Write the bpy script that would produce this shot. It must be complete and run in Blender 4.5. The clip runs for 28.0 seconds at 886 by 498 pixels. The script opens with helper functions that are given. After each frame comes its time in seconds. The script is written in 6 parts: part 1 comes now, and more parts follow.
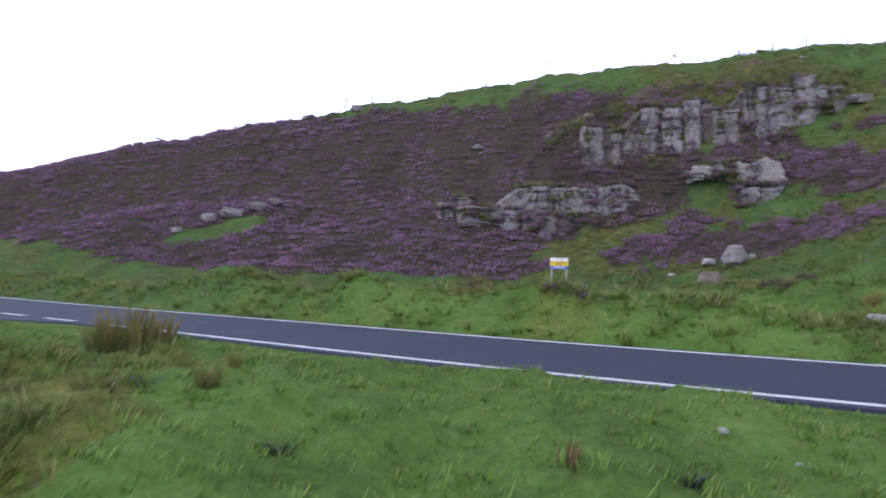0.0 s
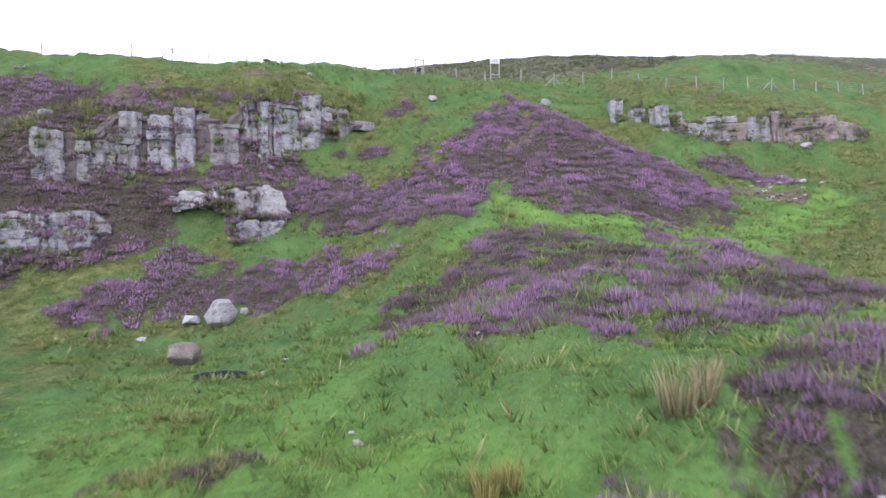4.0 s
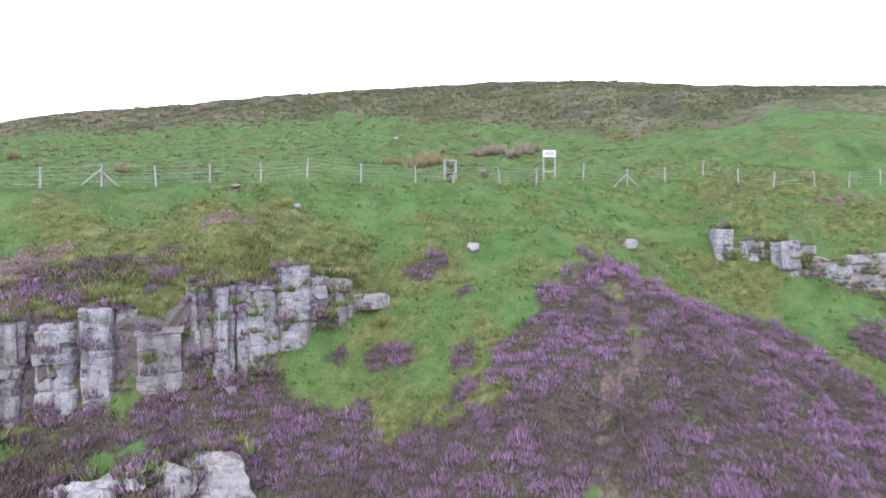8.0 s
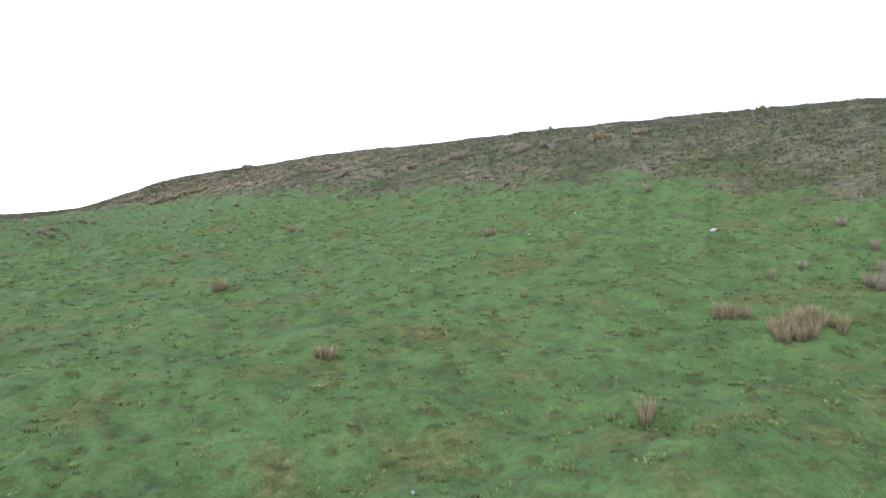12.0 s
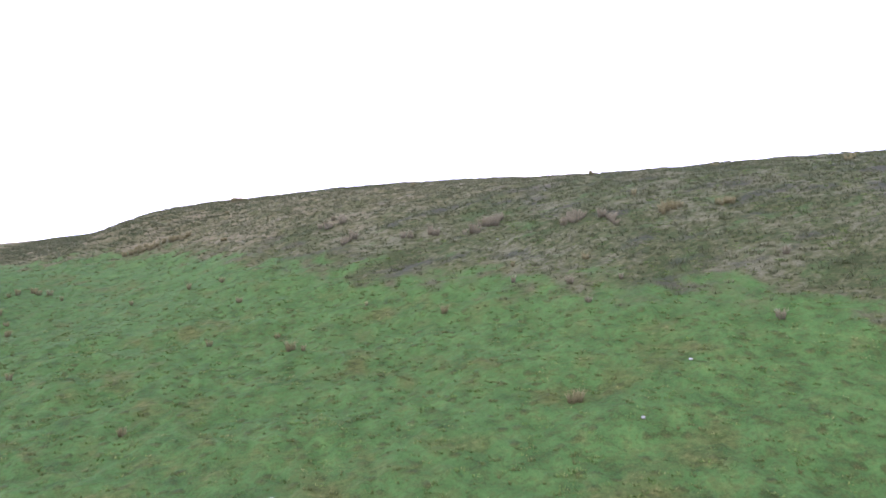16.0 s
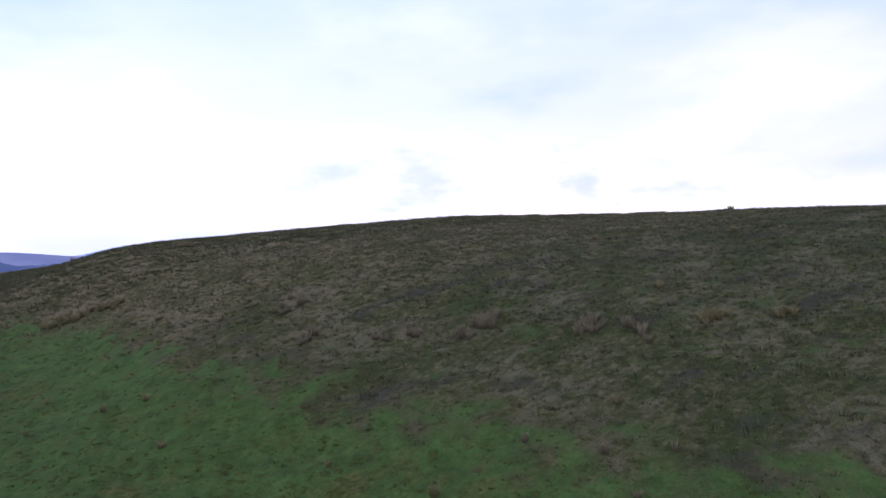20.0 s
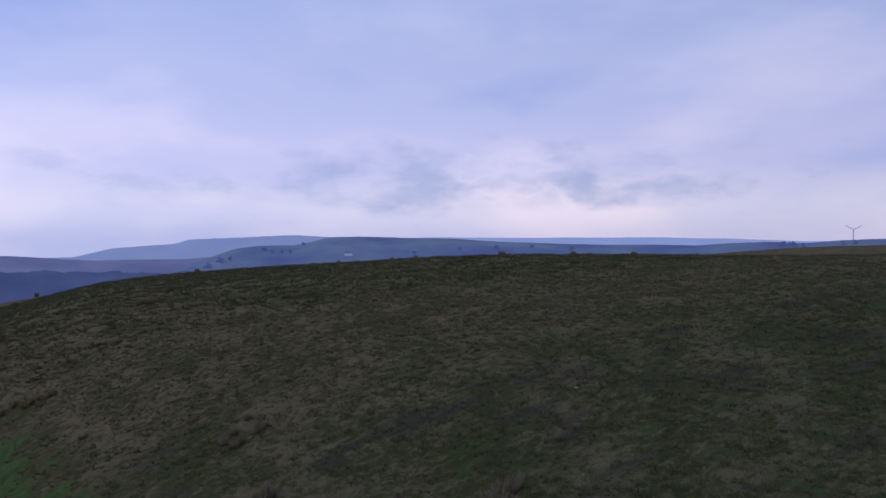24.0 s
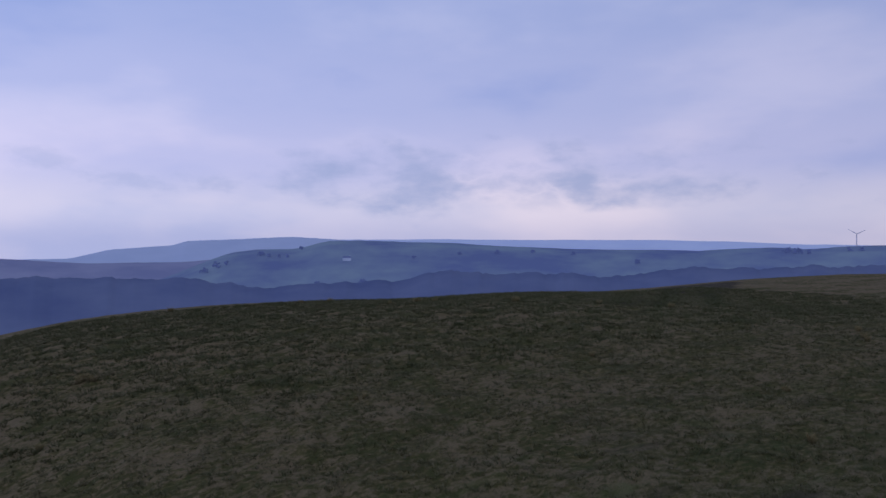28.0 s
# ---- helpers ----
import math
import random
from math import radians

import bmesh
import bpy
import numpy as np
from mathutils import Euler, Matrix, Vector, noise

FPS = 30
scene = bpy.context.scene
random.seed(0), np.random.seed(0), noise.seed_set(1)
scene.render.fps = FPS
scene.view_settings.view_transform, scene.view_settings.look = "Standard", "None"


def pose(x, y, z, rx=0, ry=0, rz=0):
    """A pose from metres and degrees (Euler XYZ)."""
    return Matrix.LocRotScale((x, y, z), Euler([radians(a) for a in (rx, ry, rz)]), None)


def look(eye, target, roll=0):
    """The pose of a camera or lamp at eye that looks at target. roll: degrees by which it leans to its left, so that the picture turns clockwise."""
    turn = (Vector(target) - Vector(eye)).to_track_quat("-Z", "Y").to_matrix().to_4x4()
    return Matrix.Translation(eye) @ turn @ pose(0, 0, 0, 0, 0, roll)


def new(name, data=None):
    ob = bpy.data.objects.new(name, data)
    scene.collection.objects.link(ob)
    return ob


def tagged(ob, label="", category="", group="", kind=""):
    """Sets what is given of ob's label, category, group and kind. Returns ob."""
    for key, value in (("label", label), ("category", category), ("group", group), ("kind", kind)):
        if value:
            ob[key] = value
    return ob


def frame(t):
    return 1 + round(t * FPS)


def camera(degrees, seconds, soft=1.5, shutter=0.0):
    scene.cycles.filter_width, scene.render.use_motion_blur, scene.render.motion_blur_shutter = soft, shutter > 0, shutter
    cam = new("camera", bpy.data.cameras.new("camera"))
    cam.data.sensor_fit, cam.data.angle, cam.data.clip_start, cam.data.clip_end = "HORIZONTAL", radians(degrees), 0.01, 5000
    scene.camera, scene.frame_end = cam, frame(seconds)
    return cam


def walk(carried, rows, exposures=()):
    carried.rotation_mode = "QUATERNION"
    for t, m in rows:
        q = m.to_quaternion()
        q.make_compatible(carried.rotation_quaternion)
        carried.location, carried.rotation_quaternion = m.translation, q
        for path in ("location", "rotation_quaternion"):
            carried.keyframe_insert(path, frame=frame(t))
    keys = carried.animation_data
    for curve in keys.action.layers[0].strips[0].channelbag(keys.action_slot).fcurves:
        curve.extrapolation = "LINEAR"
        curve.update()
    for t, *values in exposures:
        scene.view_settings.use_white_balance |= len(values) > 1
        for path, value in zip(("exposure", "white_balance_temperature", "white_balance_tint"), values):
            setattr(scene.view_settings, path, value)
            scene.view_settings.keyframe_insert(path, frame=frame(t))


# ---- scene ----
cam = camera(64.65, 28.0, 1.5, 0.4)
PATH = [
    (0, (0.001, 0.000, 1.201), (-0.029, 9.991, 1.618), 0.97),
    (0.5, (0.143, 0.293, 1.687), (1.162, 10.231, 2.129), 0.55),
    (1, (0.488, 0.652, 2.073), (2.423, 10.453, 2.521), 0.15),
    (1.5, (0.931, 0.999, 2.552), (4.012, 10.503, 2.984), -0.23),
    (2, (1.343, 1.688, 2.945), (5.732, 10.663, 3.360), -0.58),
    (2.5, (1.924, 2.630, 3.268), (7.341, 11.026, 3.657), -0.84),
    (4.5, (6.701, 9.626, 4.756), (12.770, 17.566, 5.104), -0.77),
    (5, (7.721, 11.557, 5.820), (14.089, 19.261, 6.133), -0.73),
    (5.5, (8.150, 12.396, 7.516), (14.566, 20.061, 7.779), -0.63),
    (6, (8.501, 13.279, 9.368), (15.152, 20.744, 9.571), -0.51),
    (6.5, (9.059, 14.489, 11.065), (15.907, 21.774, 11.225), -0.43),
    (7, (9.893, 15.973, 12.661), (16.767, 23.235, 12.781), -0.37),
    (7.5, (11.074, 17.644, 14.146), (17.312, 25.459, 14.236), -0.29),
    (8, (12.350, 19.649, 15.632), (18.132, 27.808, 15.676), -0.13),
    (8.5, (13.607, 21.605, 17.160), (19.240, 29.868, 17.168), -0.03),
    (9, (14.823, 23.726, 18.682), (20.285, 32.103, 18.671), 0.12),
    (9.5, (16.089, 26.137, 20.128), (20.656, 35.033, 20.118), 0.29),
    (10, (17.278, 28.685, 21.561), (21.036, 37.952, 21.550), 0.29),
    (10.5, (18.219, 31.636, 22.881), (21.273, 41.158, 22.858), 0.26),
    (11, (18.789, 34.337, 24.217), (21.466, 43.972, 24.177), 0.23),
    (11.5, (19.076, 37.068, 25.678), (21.696, 46.718, 25.601), 0.24),
    (12, (19.275, 39.659, 26.916), (21.880, 49.314, 26.851), 0.32),
    (12.5, (19.404, 42.235, 28.092), (22.002, 51.891, 28.040), 0.41),
    (14.5, (19.566, 51.906, 33.187), (22.209, 61.550, 33.115), 0.43),
    (15, (19.626, 54.246, 34.510), (22.278, 63.887, 34.425), 0.45),
    (15.5, (19.720, 56.370, 35.794), (22.384, 66.008, 35.708), 0.39),
    (16, (19.894, 58.513, 37.141), (22.579, 68.146, 37.046), 0.27),
    (16.5, (20.105, 60.597, 38.480), (22.902, 70.198, 38.381), 0.16),
    (17, (20.188, 62.580, 39.806), (23.135, 72.136, 39.703), 0.10),
    (17.5, (20.386, 64.645, 41.042), (23.393, 74.182, 40.935), 0.12),
    (18, (20.700, 66.759, 42.207), (23.761, 76.279, 42.108), 0.12),
    (18.5, (21.361, 68.845, 43.350), (24.430, 78.363, 43.266), 0.13),
    (19, (21.943, 70.904, 44.522), (25.028, 80.416, 44.449), 0.10),
    (19.5, (22.513, 72.871, 45.805), (25.617, 82.377, 45.731), 0.06),
    (20, (23.091, 74.664, 47.057), (26.200, 84.168, 46.980), -0.01),
    (20.5, (23.788, 76.432, 48.303), (26.892, 85.938, 48.228), -0.07),
    (21, (24.445, 78.374, 49.621), (27.554, 87.878, 49.543), -0.13),
    (21.5, (25.147, 80.528, 50.978), (28.266, 90.029, 50.886), -0.22),
    (22, (25.837, 82.946, 52.319), (28.969, 92.443, 52.209), -0.28),
    (22.5, (26.651, 85.508, 53.619), (29.790, 95.002, 53.506), -0.31),
    (24.5, (29.654, 95.534, 58.319), (32.785, 105.031, 58.206), -0.19),
    (25, (30.448, 98.348, 59.469), (33.579, 107.845, 59.356), -0.15),
    (25.5, (31.102, 101.074, 60.625), (34.236, 110.569, 60.512), -0.16),
    (26, (31.749, 103.740, 61.737), (34.886, 113.234, 61.627), -0.17),
    (26.5, (32.498, 106.405, 62.919), (35.639, 115.898, 62.811), -0.15),
    (27, (33.312, 109.062, 64.078), (36.452, 118.555, 63.968), -0.07),
    (27.5, (34.019, 111.832, 65.285), (37.162, 121.324, 65.173), -0.03),
    (28, (34.715, 114.483, 66.468), (37.859, 123.975, 66.358), -0.04),
]
walk(cam, [(t, look(eye, target, roll)) for t, eye, target, roll in PATH],
     exposures=[(0, 1.1, 6700, 10), (1.5, 1.68, 6700, 10), (4.5, 2.05, 6800, 10), (8, 2.25, 6800, 10), (9, 2.15, 6800, 10), (11, 1.92, 6700, 10), (14.5, 1.86, 6600, 10), (17.5, 1.82, 6600, 10), (19, 0.85, 6600, 10), (20, 0.22, 6500, 10), (21.5, -0.34, 6370, 10), (22.5, -0.57, 6320, 10), (25, -0.78, 6240, 10), (28, -0.88, 6240, 10)])

# ---- sky, sun and exposure ----
world = bpy.data.worlds.new("overcast_sky")
scene.world = world
world.use_nodes = True
wn, wl = world.node_tree.nodes, world.node_tree.links
wn.clear()


def wnode(kind, **props):
    n = wn.new(kind)
    for key, value in props.items():
        setattr(n, key, value)
    return n


def ramp(nodes, stops, mode="EASE"):
    """A colour ramp node with stops of (place, (r, g, b))."""
    n = nodes.new("ShaderNodeValToRGB")
    n.color_ramp.interpolation = mode
    el = n.color_ramp.elements
    while len(el) < len(stops):
        el.new(0.5)
    for e, (place, c) in zip(el, stops):
        e.position, e.color = place, (*c, 1)
    return n


SUN_ELEVATION, SUN_TURN = radians(38), radians(250)
sky = wnode("ShaderNodeTexSky", sky_type="NISHITA", sun_disc=False, sun_elevation=SUN_ELEVATION, sun_rotation=SUN_TURN, altitude=300.0)
sky_level = wnode("ShaderNodeVectorMath", operation="SCALE")
sky_level.inputs["Scale"].default_value = 0.07
wl.new(sky.outputs[0], sky_level.inputs[0])
coord = wnode("ShaderNodeTexCoord")
split = wnode("ShaderNodeSeparateXYZ")
wl.new(coord.outputs["Generated"], split.inputs[0])
# cloud sheets, wide and soft
stretch = wnode("ShaderNodeMapping")
stretch.inputs["Scale"].default_value = (1.2, 1.2, 3.2)
stretch.inputs["Location"].default_value = (0.35, 1.2, 0.4)
wl.new(coord.outputs["Generated"], stretch.inputs[0])
puffs = wnode("ShaderNodeTexNoise")
puffs.inputs["Scale"].default_value, puffs.inputs["Detail"].default_value, puffs.inputs["Roughness"].default_value = 1.6, 5.0, 0.5
wl.new(stretch.outputs[0], puffs.inputs["Vector"])
height = ramp(wn, [(0.0, (1.02, 0.98, 1.32)), (0.045, (1.22, 1.15, 1.44)), (0.11, (0.99, 0.99, 1.44)), (0.20, (0.85, 0.91, 1.40)), (0.32, (0.70, 0.81, 1.33)), (0.55, (0.34, 0.38, 0.52)), (1.0, (0.27, 0.30, 0.38))])
wl.new(split.outputs["Z"], height.inputs[0])
shade = ramp(wn, [(0.34, (0.74, 0.82, 0.95)), (0.5, (0.96, 0.97, 1.0)), (0.66, (1.2, 1.13, 1.06))])
wl.new(puffs.outputs["Fac"], shade.inputs[0])
cloud = wnode("ShaderNodeMix", data_type="RGBA", blend_type="MULTIPLY")
cloud.inputs[0].default_value = 1.0
wl.new(height.outputs[0], cloud.inputs[6])
wl.new(shade.outputs[0], cloud.inputs[7])
# a low bank of darker, ragged cloud
rag = wnode("ShaderNodeMapping")
rag.inputs["Scale"].default_value = (5.0, 5.0, 11.0)
rag.inputs["Location"].default_value = (2.1, 0.6, 0.3)
wl.new(coord.outputs["Generated"], rag.inputs[0])
tatters = wnode("ShaderNodeTexNoise")
tatters.inputs["Scale"].default_value, tatters.inputs["Detail"].default_value, tatters.inputs["Roughness"].default_value = 1.9, 6.0, 0.55
wl.new(rag.outputs[0], tatters.inputs["Vector"])
belt = ramp(wn, [(0.03, (0, 0, 0)), (0.07, (1, 1, 1)), (0.11, (0.8, 0.8, 0.8)), (0.16, (0, 0, 0))])
wl.new(split.outputs["Z"], belt.inputs[0])
dense = ramp(wn, [(0.56, (0, 0, 0)), (0.72, (0.4, 0.4, 0.4))])
wl.new(tatters.outputs["Fac"], dense.inputs[0])
patch = wnode("ShaderNodeMath", operation="MULTIPLY")
wl.new(belt.outputs[0], patch.inputs[0])
wl.new(dense.outputs[0], patch.inputs[1])
# the darkest of it hangs over the valley ahead, in two ragged lobes
lobes = [patch.outputs[0]]
for toward, spread in (((0.305, 0.948, 0.086), (7.5, 7.5, 22.0)), ((0.480, 0.873, 0.080), (6.0, 6.0, 25.0)), ((0.16, 0.98, 0.094), (11.0, 11.0, 44.0))):
    offset = wnode("ShaderNodeVectorMath", operation="SUBTRACT")
    offset.inputs[1].default_value = toward
    wl.new(coord.outputs["Generated"], offset.inputs[0])
    squeeze = wnode("ShaderNodeVectorMath", operation="MULTIPLY")
    squeeze.inputs[1].default_value = spread
    wl.new(offset.outputs[0], squeeze.inputs[0])
    reach = wnode("ShaderNodeVectorMath", operation="LENGTH")
    wl.new(squeeze.outputs[0], reach.inputs[0])
    ragged = wnode("ShaderNodeMath", operation="MULTIPLY_ADD")
    ragged.inputs[1].default_value = 4.5
    wl.new(tatters.outputs["Fac"], ragged.inputs[0])
    wl.new(reach.outputs["Value"], ragged.inputs[2])
    third = wnode("ShaderNodeMath", operation="MULTIPLY")
    third.inputs[1].default_value = 0.26
    wl.new(ragged.outputs[0], third.inputs[0])
    hanging = ramp(wn, [(0.52, (0.8, 0.8, 0.8)), (0.92, (0, 0, 0))])
    wl.new(third.outputs[0], hanging.inputs[0])
    both = wnode("ShaderNodeMath", operation="MAXIMUM")
    wl.new(lobes[-1], both.inputs[0])
    wl.new(hanging.outputs[0], both.inputs[1])
    lobes.append(both.outputs[0])
low_cloud = wnode("ShaderNodeMix", data_type="RGBA")
low_cloud.inputs[7].default_value = (0.62, 0.72, 1.16, 1)
wl.new(lobes[-1], low_cloud.inputs[0])
wl.new(cloud.outputs[2], low_cloud.inputs[6])
cover = wnode("ShaderNodeMix", data_type="RGBA")
cover.inputs[0].default_value = 0.95
wl.new(sky_level.outputs[0], cover.inputs[6])
wl.new(low_cloud.outputs[2], cover.inputs[7])
back = wnode("ShaderNodeBackground")
back.inputs["Strength"].default_value = 1.0
# the cloud is thinner and brighter to the west
west = wnode("ShaderNodeVectorMath", operation="DOT_PRODUCT")
west.inputs[1].default_value = (-0.95, 0.31, 0.0)
wl.new(coord.outputs["Generated"], west.inputs[0])
thin = wnode("ShaderNodeMath", operation="MULTIPLY_ADD")
thin.inputs[1].default_value, thin.inputs[2].default_value = 0.17, 1.0
wl.new(west.outputs["Value"], thin.inputs[0])
lit = wnode("ShaderNodeVectorMath", operation="SCALE")
wl.new(cover.outputs[2], lit.inputs[0])
wl.new(thin.outputs[0], lit.inputs["Scale"])
wl.new(lit.outputs[0], back.inputs[0])
wl.new(back.outputs[0], wnode("ShaderNodeOutputWorld").inputs[0])

sun = new("sun", bpy.data.lights.new("sun", "SUN"))
sun.data.energy, sun.data.angle, sun.data.color = 0.6, radians(25), (1.0, 0.95, 0.88)
sun.matrix_world = look((-60, -40, 90), (0, 40, 0))

# ---- materials ----


class Mat:
    """A node material with a few shorthands."""

    def __init__(self, name, rough=0.9, spec=0.2):
        self.mat = bpy.data.materials.new(name)
        self.mat.use_nodes = True
        self.n, self.l = self.mat.node_tree.nodes, self.mat.node_tree.links
        self.bsdf = self.n["Principled BSDF"]
        self.bsdf.inputs["Roughness"].default_value = rough
        self.bsdf.inputs["Specular IOR Level"].default_value = spec
        self.place = self.n.new("ShaderNodeTexCoord").outputs["Object"]

    def noise(self, scale, detail=4.0, rough=0.55, squash=(1, 1, 1)):
        m = self.n.new("ShaderNodeMapping")
        m.inputs["Scale"].default_value = squash
        self.l.new(self.place, m.inputs[0])
        t = self.n.new("ShaderNodeTexNoise")
        t.inputs["Scale"].default_value, t.inputs["Detail"].default_value, t.inputs["Roughness"].default_value = scale, detail, rough
        self.l.new(m.outputs[0], t.inputs["Vector"])
        return t.outputs["Fac"]

    def ramp(self, fac, stops, mode="LINEAR"):
        r = ramp(self.n, stops, mode)
        self.l.new(fac, r.inputs[0])
        return r.outputs[0]

    def grey(self, fac, low, high):
        """fac stretched so that low becomes 0 and high 1."""
        m = self.n.new("ShaderNodeMapRange")
        m.inputs["From Min"].default_value, m.inputs["From Max"].default_value = low, high
        self.l.new(fac, m.inputs["Value"])
        return m.outputs[0]

    def mix(self, fac, a, b, mode="MIX"):
        m = self.n.new("ShaderNodeMix")
        m.data_type, m.blend_type = "RGBA", mode
        for value, socket in ((fac, m.inputs[0]), (a, m.inputs[6]), (b, m.inputs[7])):
            if isinstance(value, (int, float)):
                socket.default_value = value
            elif isinstance(value, tuple):
                socket.default_value = (*value, 1)
            else:
                self.l.new(value, socket)
        return m.outputs[2]

    def times(self, a, b, op="MULTIPLY"):
        m = self.n.new("ShaderNodeMath")
        m.operation = op
        for value, socket in ((a, m.inputs[0]), (b, m.inputs[1])):
            if isinstance(value, (int, float)):
                socket.default_value = value
            else:
                self.l.new(value, socket)
        return m.outputs[0]

    def attr(self, name):
        a = self.n.new("ShaderNodeAttribute")
        a.attribute_name = name
        return a.outputs["Fac"]

    def random(self, island=False):
        if island:
            return self.n.new("ShaderNodeNewGeometry").outputs["Random Per Island"]
        return self.n.new("ShaderNodeObjectInfo").outputs["Random"]

    def bump(self, fac, strength, distance):
        b = self.n.new("ShaderNodeBump")
        b.inputs["Strength"].default_value, b.inputs["Distance"].default_value = strength, distance
        self.l.new(fac, b.inputs["Height"])
        self.l.new(b.outputs[0], self.bsdf.inputs["Normal"])

    def colour(self, socket):
        if isinstance(socket, tuple):
            self.bsdf.inputs["Base Color"].default_value = (*socket, 1)
        else:
            self.l.new(socket, self.bsdf.inputs["Base Color"])
        return self.mat


def make_turf():
    m = Mat("moor_turf", 0.95, 0.1)
    fine, patch, wide = m.noise(9.0, 5.0, 0.7), m.noise(0.55, 5.0, 0.62), m.noise(0.06, 4.0, 0.55)
    tuss = m.noise(1.6, 4.0, 0.6, (1, 1.6, 1.6))
    grass = m.ramp(m.times(m.times(patch, 0.6), m.times(fine, 0.4), "ADD"), [(0.34, (0.035, 0.056, 0.020)), (0.45, (0.060, 0.112, 0.034)), (0.55, (0.080, 0.147, 0.046)), (0.66, (0.116, 0.167, 0.053))])
    olive = m.ramp(m.times(m.times(tuss, 0.6), m.times(fine, 0.4), "ADD"), [(0.36, (0.040, 0.046, 0.016)), (0.47, (0.074, 0.086, 0.028)), (0.56, (0.108, 0.118, 0.042)), (0.68, (0.20, 0.175, 0.080))])
    moor = m.ramp(m.times(m.times(tuss, 0.62), m.times(fine, 0.38), "ADD"), [(0.34, (0.040, 0.042, 0.020)), (0.46, (0.064, 0.064, 0.028)), (0.56, (0.096, 0.088, 0.042)), (0.68, (0.17, 0.14, 0.078))])
    under = m.ramp(fine, [(0.35, (0.026, 0.024, 0.014)), (0.47, (0.048, 0.045, 0.026)), (0.56, (0.080, 0.062, 0.058)), (0.66, (0.072, 0.082, 0.030))])
    soil = m.ramp(fine, [(0.35, (0.065, 0.048, 0.036)), (0.55, (0.125, 0.096, 0.074)), (0.7, (0.22, 0.185, 0.15))])
    knots, zone = m.noise(2.3, 4.0, 0.62, (1, 1.25, 1)), m.noise(0.2, 3.0, 0.55)
    spotted = m.times(m.grey(knots, 0.485, 0.555), m.grey(m.times(zone, m.times(m.attr("tuss"), 0.25), "ADD"), 0.44, 0.66))
    grass = m.mix(m.times(spotted, 0.4), grass, m.ramp(fine, [(0.35, (0.040, 0.044, 0.014)), (0.6, (0.085, 0.080, 0.028))]))
    hump = m.n.new("ShaderNodeTexVoronoi")
    hump.inputs["Scale"].default_value = 0.95
    m.l.new(m.place, hump.inputs["Vector"])
    keep = m.n.new("ShaderNodeSeparateColor")
    m.l.new(hump.outputs["Color"], keep.inputs[0])
    dome = m.times(m.grey(m.times(hump.outputs["Distance"], m.times(fine, 0.25), "ADD"), 0.50, 0.24), m.grey(m.times(keep.outputs[0], m.times(zone, 1.6), "ADD"), 1.10, 1.28))
    dome = m.times(dome, m.attr("tuss"))
    grass = m.mix(m.times(dome, 0.75), grass, m.ramp(fine, [(0.35, (0.044, 0.050, 0.018)), (0.65, (0.100, 0.098, 0.036))]))
    c = m.mix(m.grey(m.times(m.attr("olive"), m.times(patch, 0.9), "ADD"), 0.62, 0.92), grass, olive)
    c = m.mix(m.grey(m.times(m.attr("moor"), m.times(m.times(patch, 1.1), m.times(wide, 0.6), "ADD"), "ADD"), 1.02, 1.52), c, moor)
    straw, flecks = m.noise(0.13, 5.0, 0.66), m.noise(0.9, 5.0, 0.7, (1, 1.7, 1))
    sward = m.times(m.times(straw, 0.45), m.times(flecks, 0.55), "ADD")
    c = m.mix(m.times(m.grey(m.times(sward, m.times(m.attr("pale"), 0.03), "ADD"), 0.50, 0.57), m.times(m.attr("moor"), 1.0)), c, m.ramp(fine, [(0.35, (0.088, 0.076, 0.046)), (0.6, (0.165, 0.140, 0.088))]))
    c = m.mix(m.times(m.grey(sward, 0.475, 0.43), m.times(m.attr("moor"), 0.9)), c, m.ramp(fine, [(0.35, (0.034, 0.042, 0.016)), (0.6, (0.060, 0.068, 0.026))]))
    flush, ling = m.noise(0.21, 4.0, 0.6, (1, 1.6, 1)), m.noise(0.17, 4.0, 0.6, (0.7, 1.5, 1))
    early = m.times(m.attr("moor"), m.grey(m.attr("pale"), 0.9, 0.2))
    c = m.mix(m.times(m.grey(flush, 0.58, 0.68), m.times(early, 0.7)), c, m.ramp(fine, [(0.35, (0.040, 0.062, 0.022)), (0.65, (0.080, 0.118, 0.040))]))
    c = m.mix(m.times(m.grey(ling, 0.54, 0.64), m.times(early, 0.7)), c, m.ramp(fine, [(0.35, (0.034, 0.030, 0.026)), (0.65, (0.074, 0.064, 0.058))]))
    # crest straw is paler; a haze lift is also multiplied into the moor
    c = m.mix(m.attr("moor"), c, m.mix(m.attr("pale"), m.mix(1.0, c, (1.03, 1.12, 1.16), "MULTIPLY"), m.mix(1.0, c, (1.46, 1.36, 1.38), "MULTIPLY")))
    c = m.mix(m.attr("lush"), c, m.mix(1.0, c, (1.50, 1.52, 1.08), "MULTIPLY"))
    c = m.mix(m.grey(m.attr("heath"), 0.25, 0.65), c, under)
    c = m.mix(m.grey(m.times(m.attr("soil"), m.times(patch, 0.6), "ADD"), 0.75, 0.95), c, soil)
    c = m.mix(m.grey(m.times(m.attr("peat"), m.times(fine, 0.3), "ADD"), 0.6, 0.8), c, m.ramp(fine, [(0.35, (0.012, 0.010, 0.012)), (0.65, (0.030, 0.026, 0.030))]))
    m.bump(m.times(m.times(m.times(m.times(fine, 0.35), m.times(tuss, 0.5), "ADD"), m.times(knots, 0.8), "ADD"), dome, "ADD"), 1.0, 0.16)
    return m.colour(c)


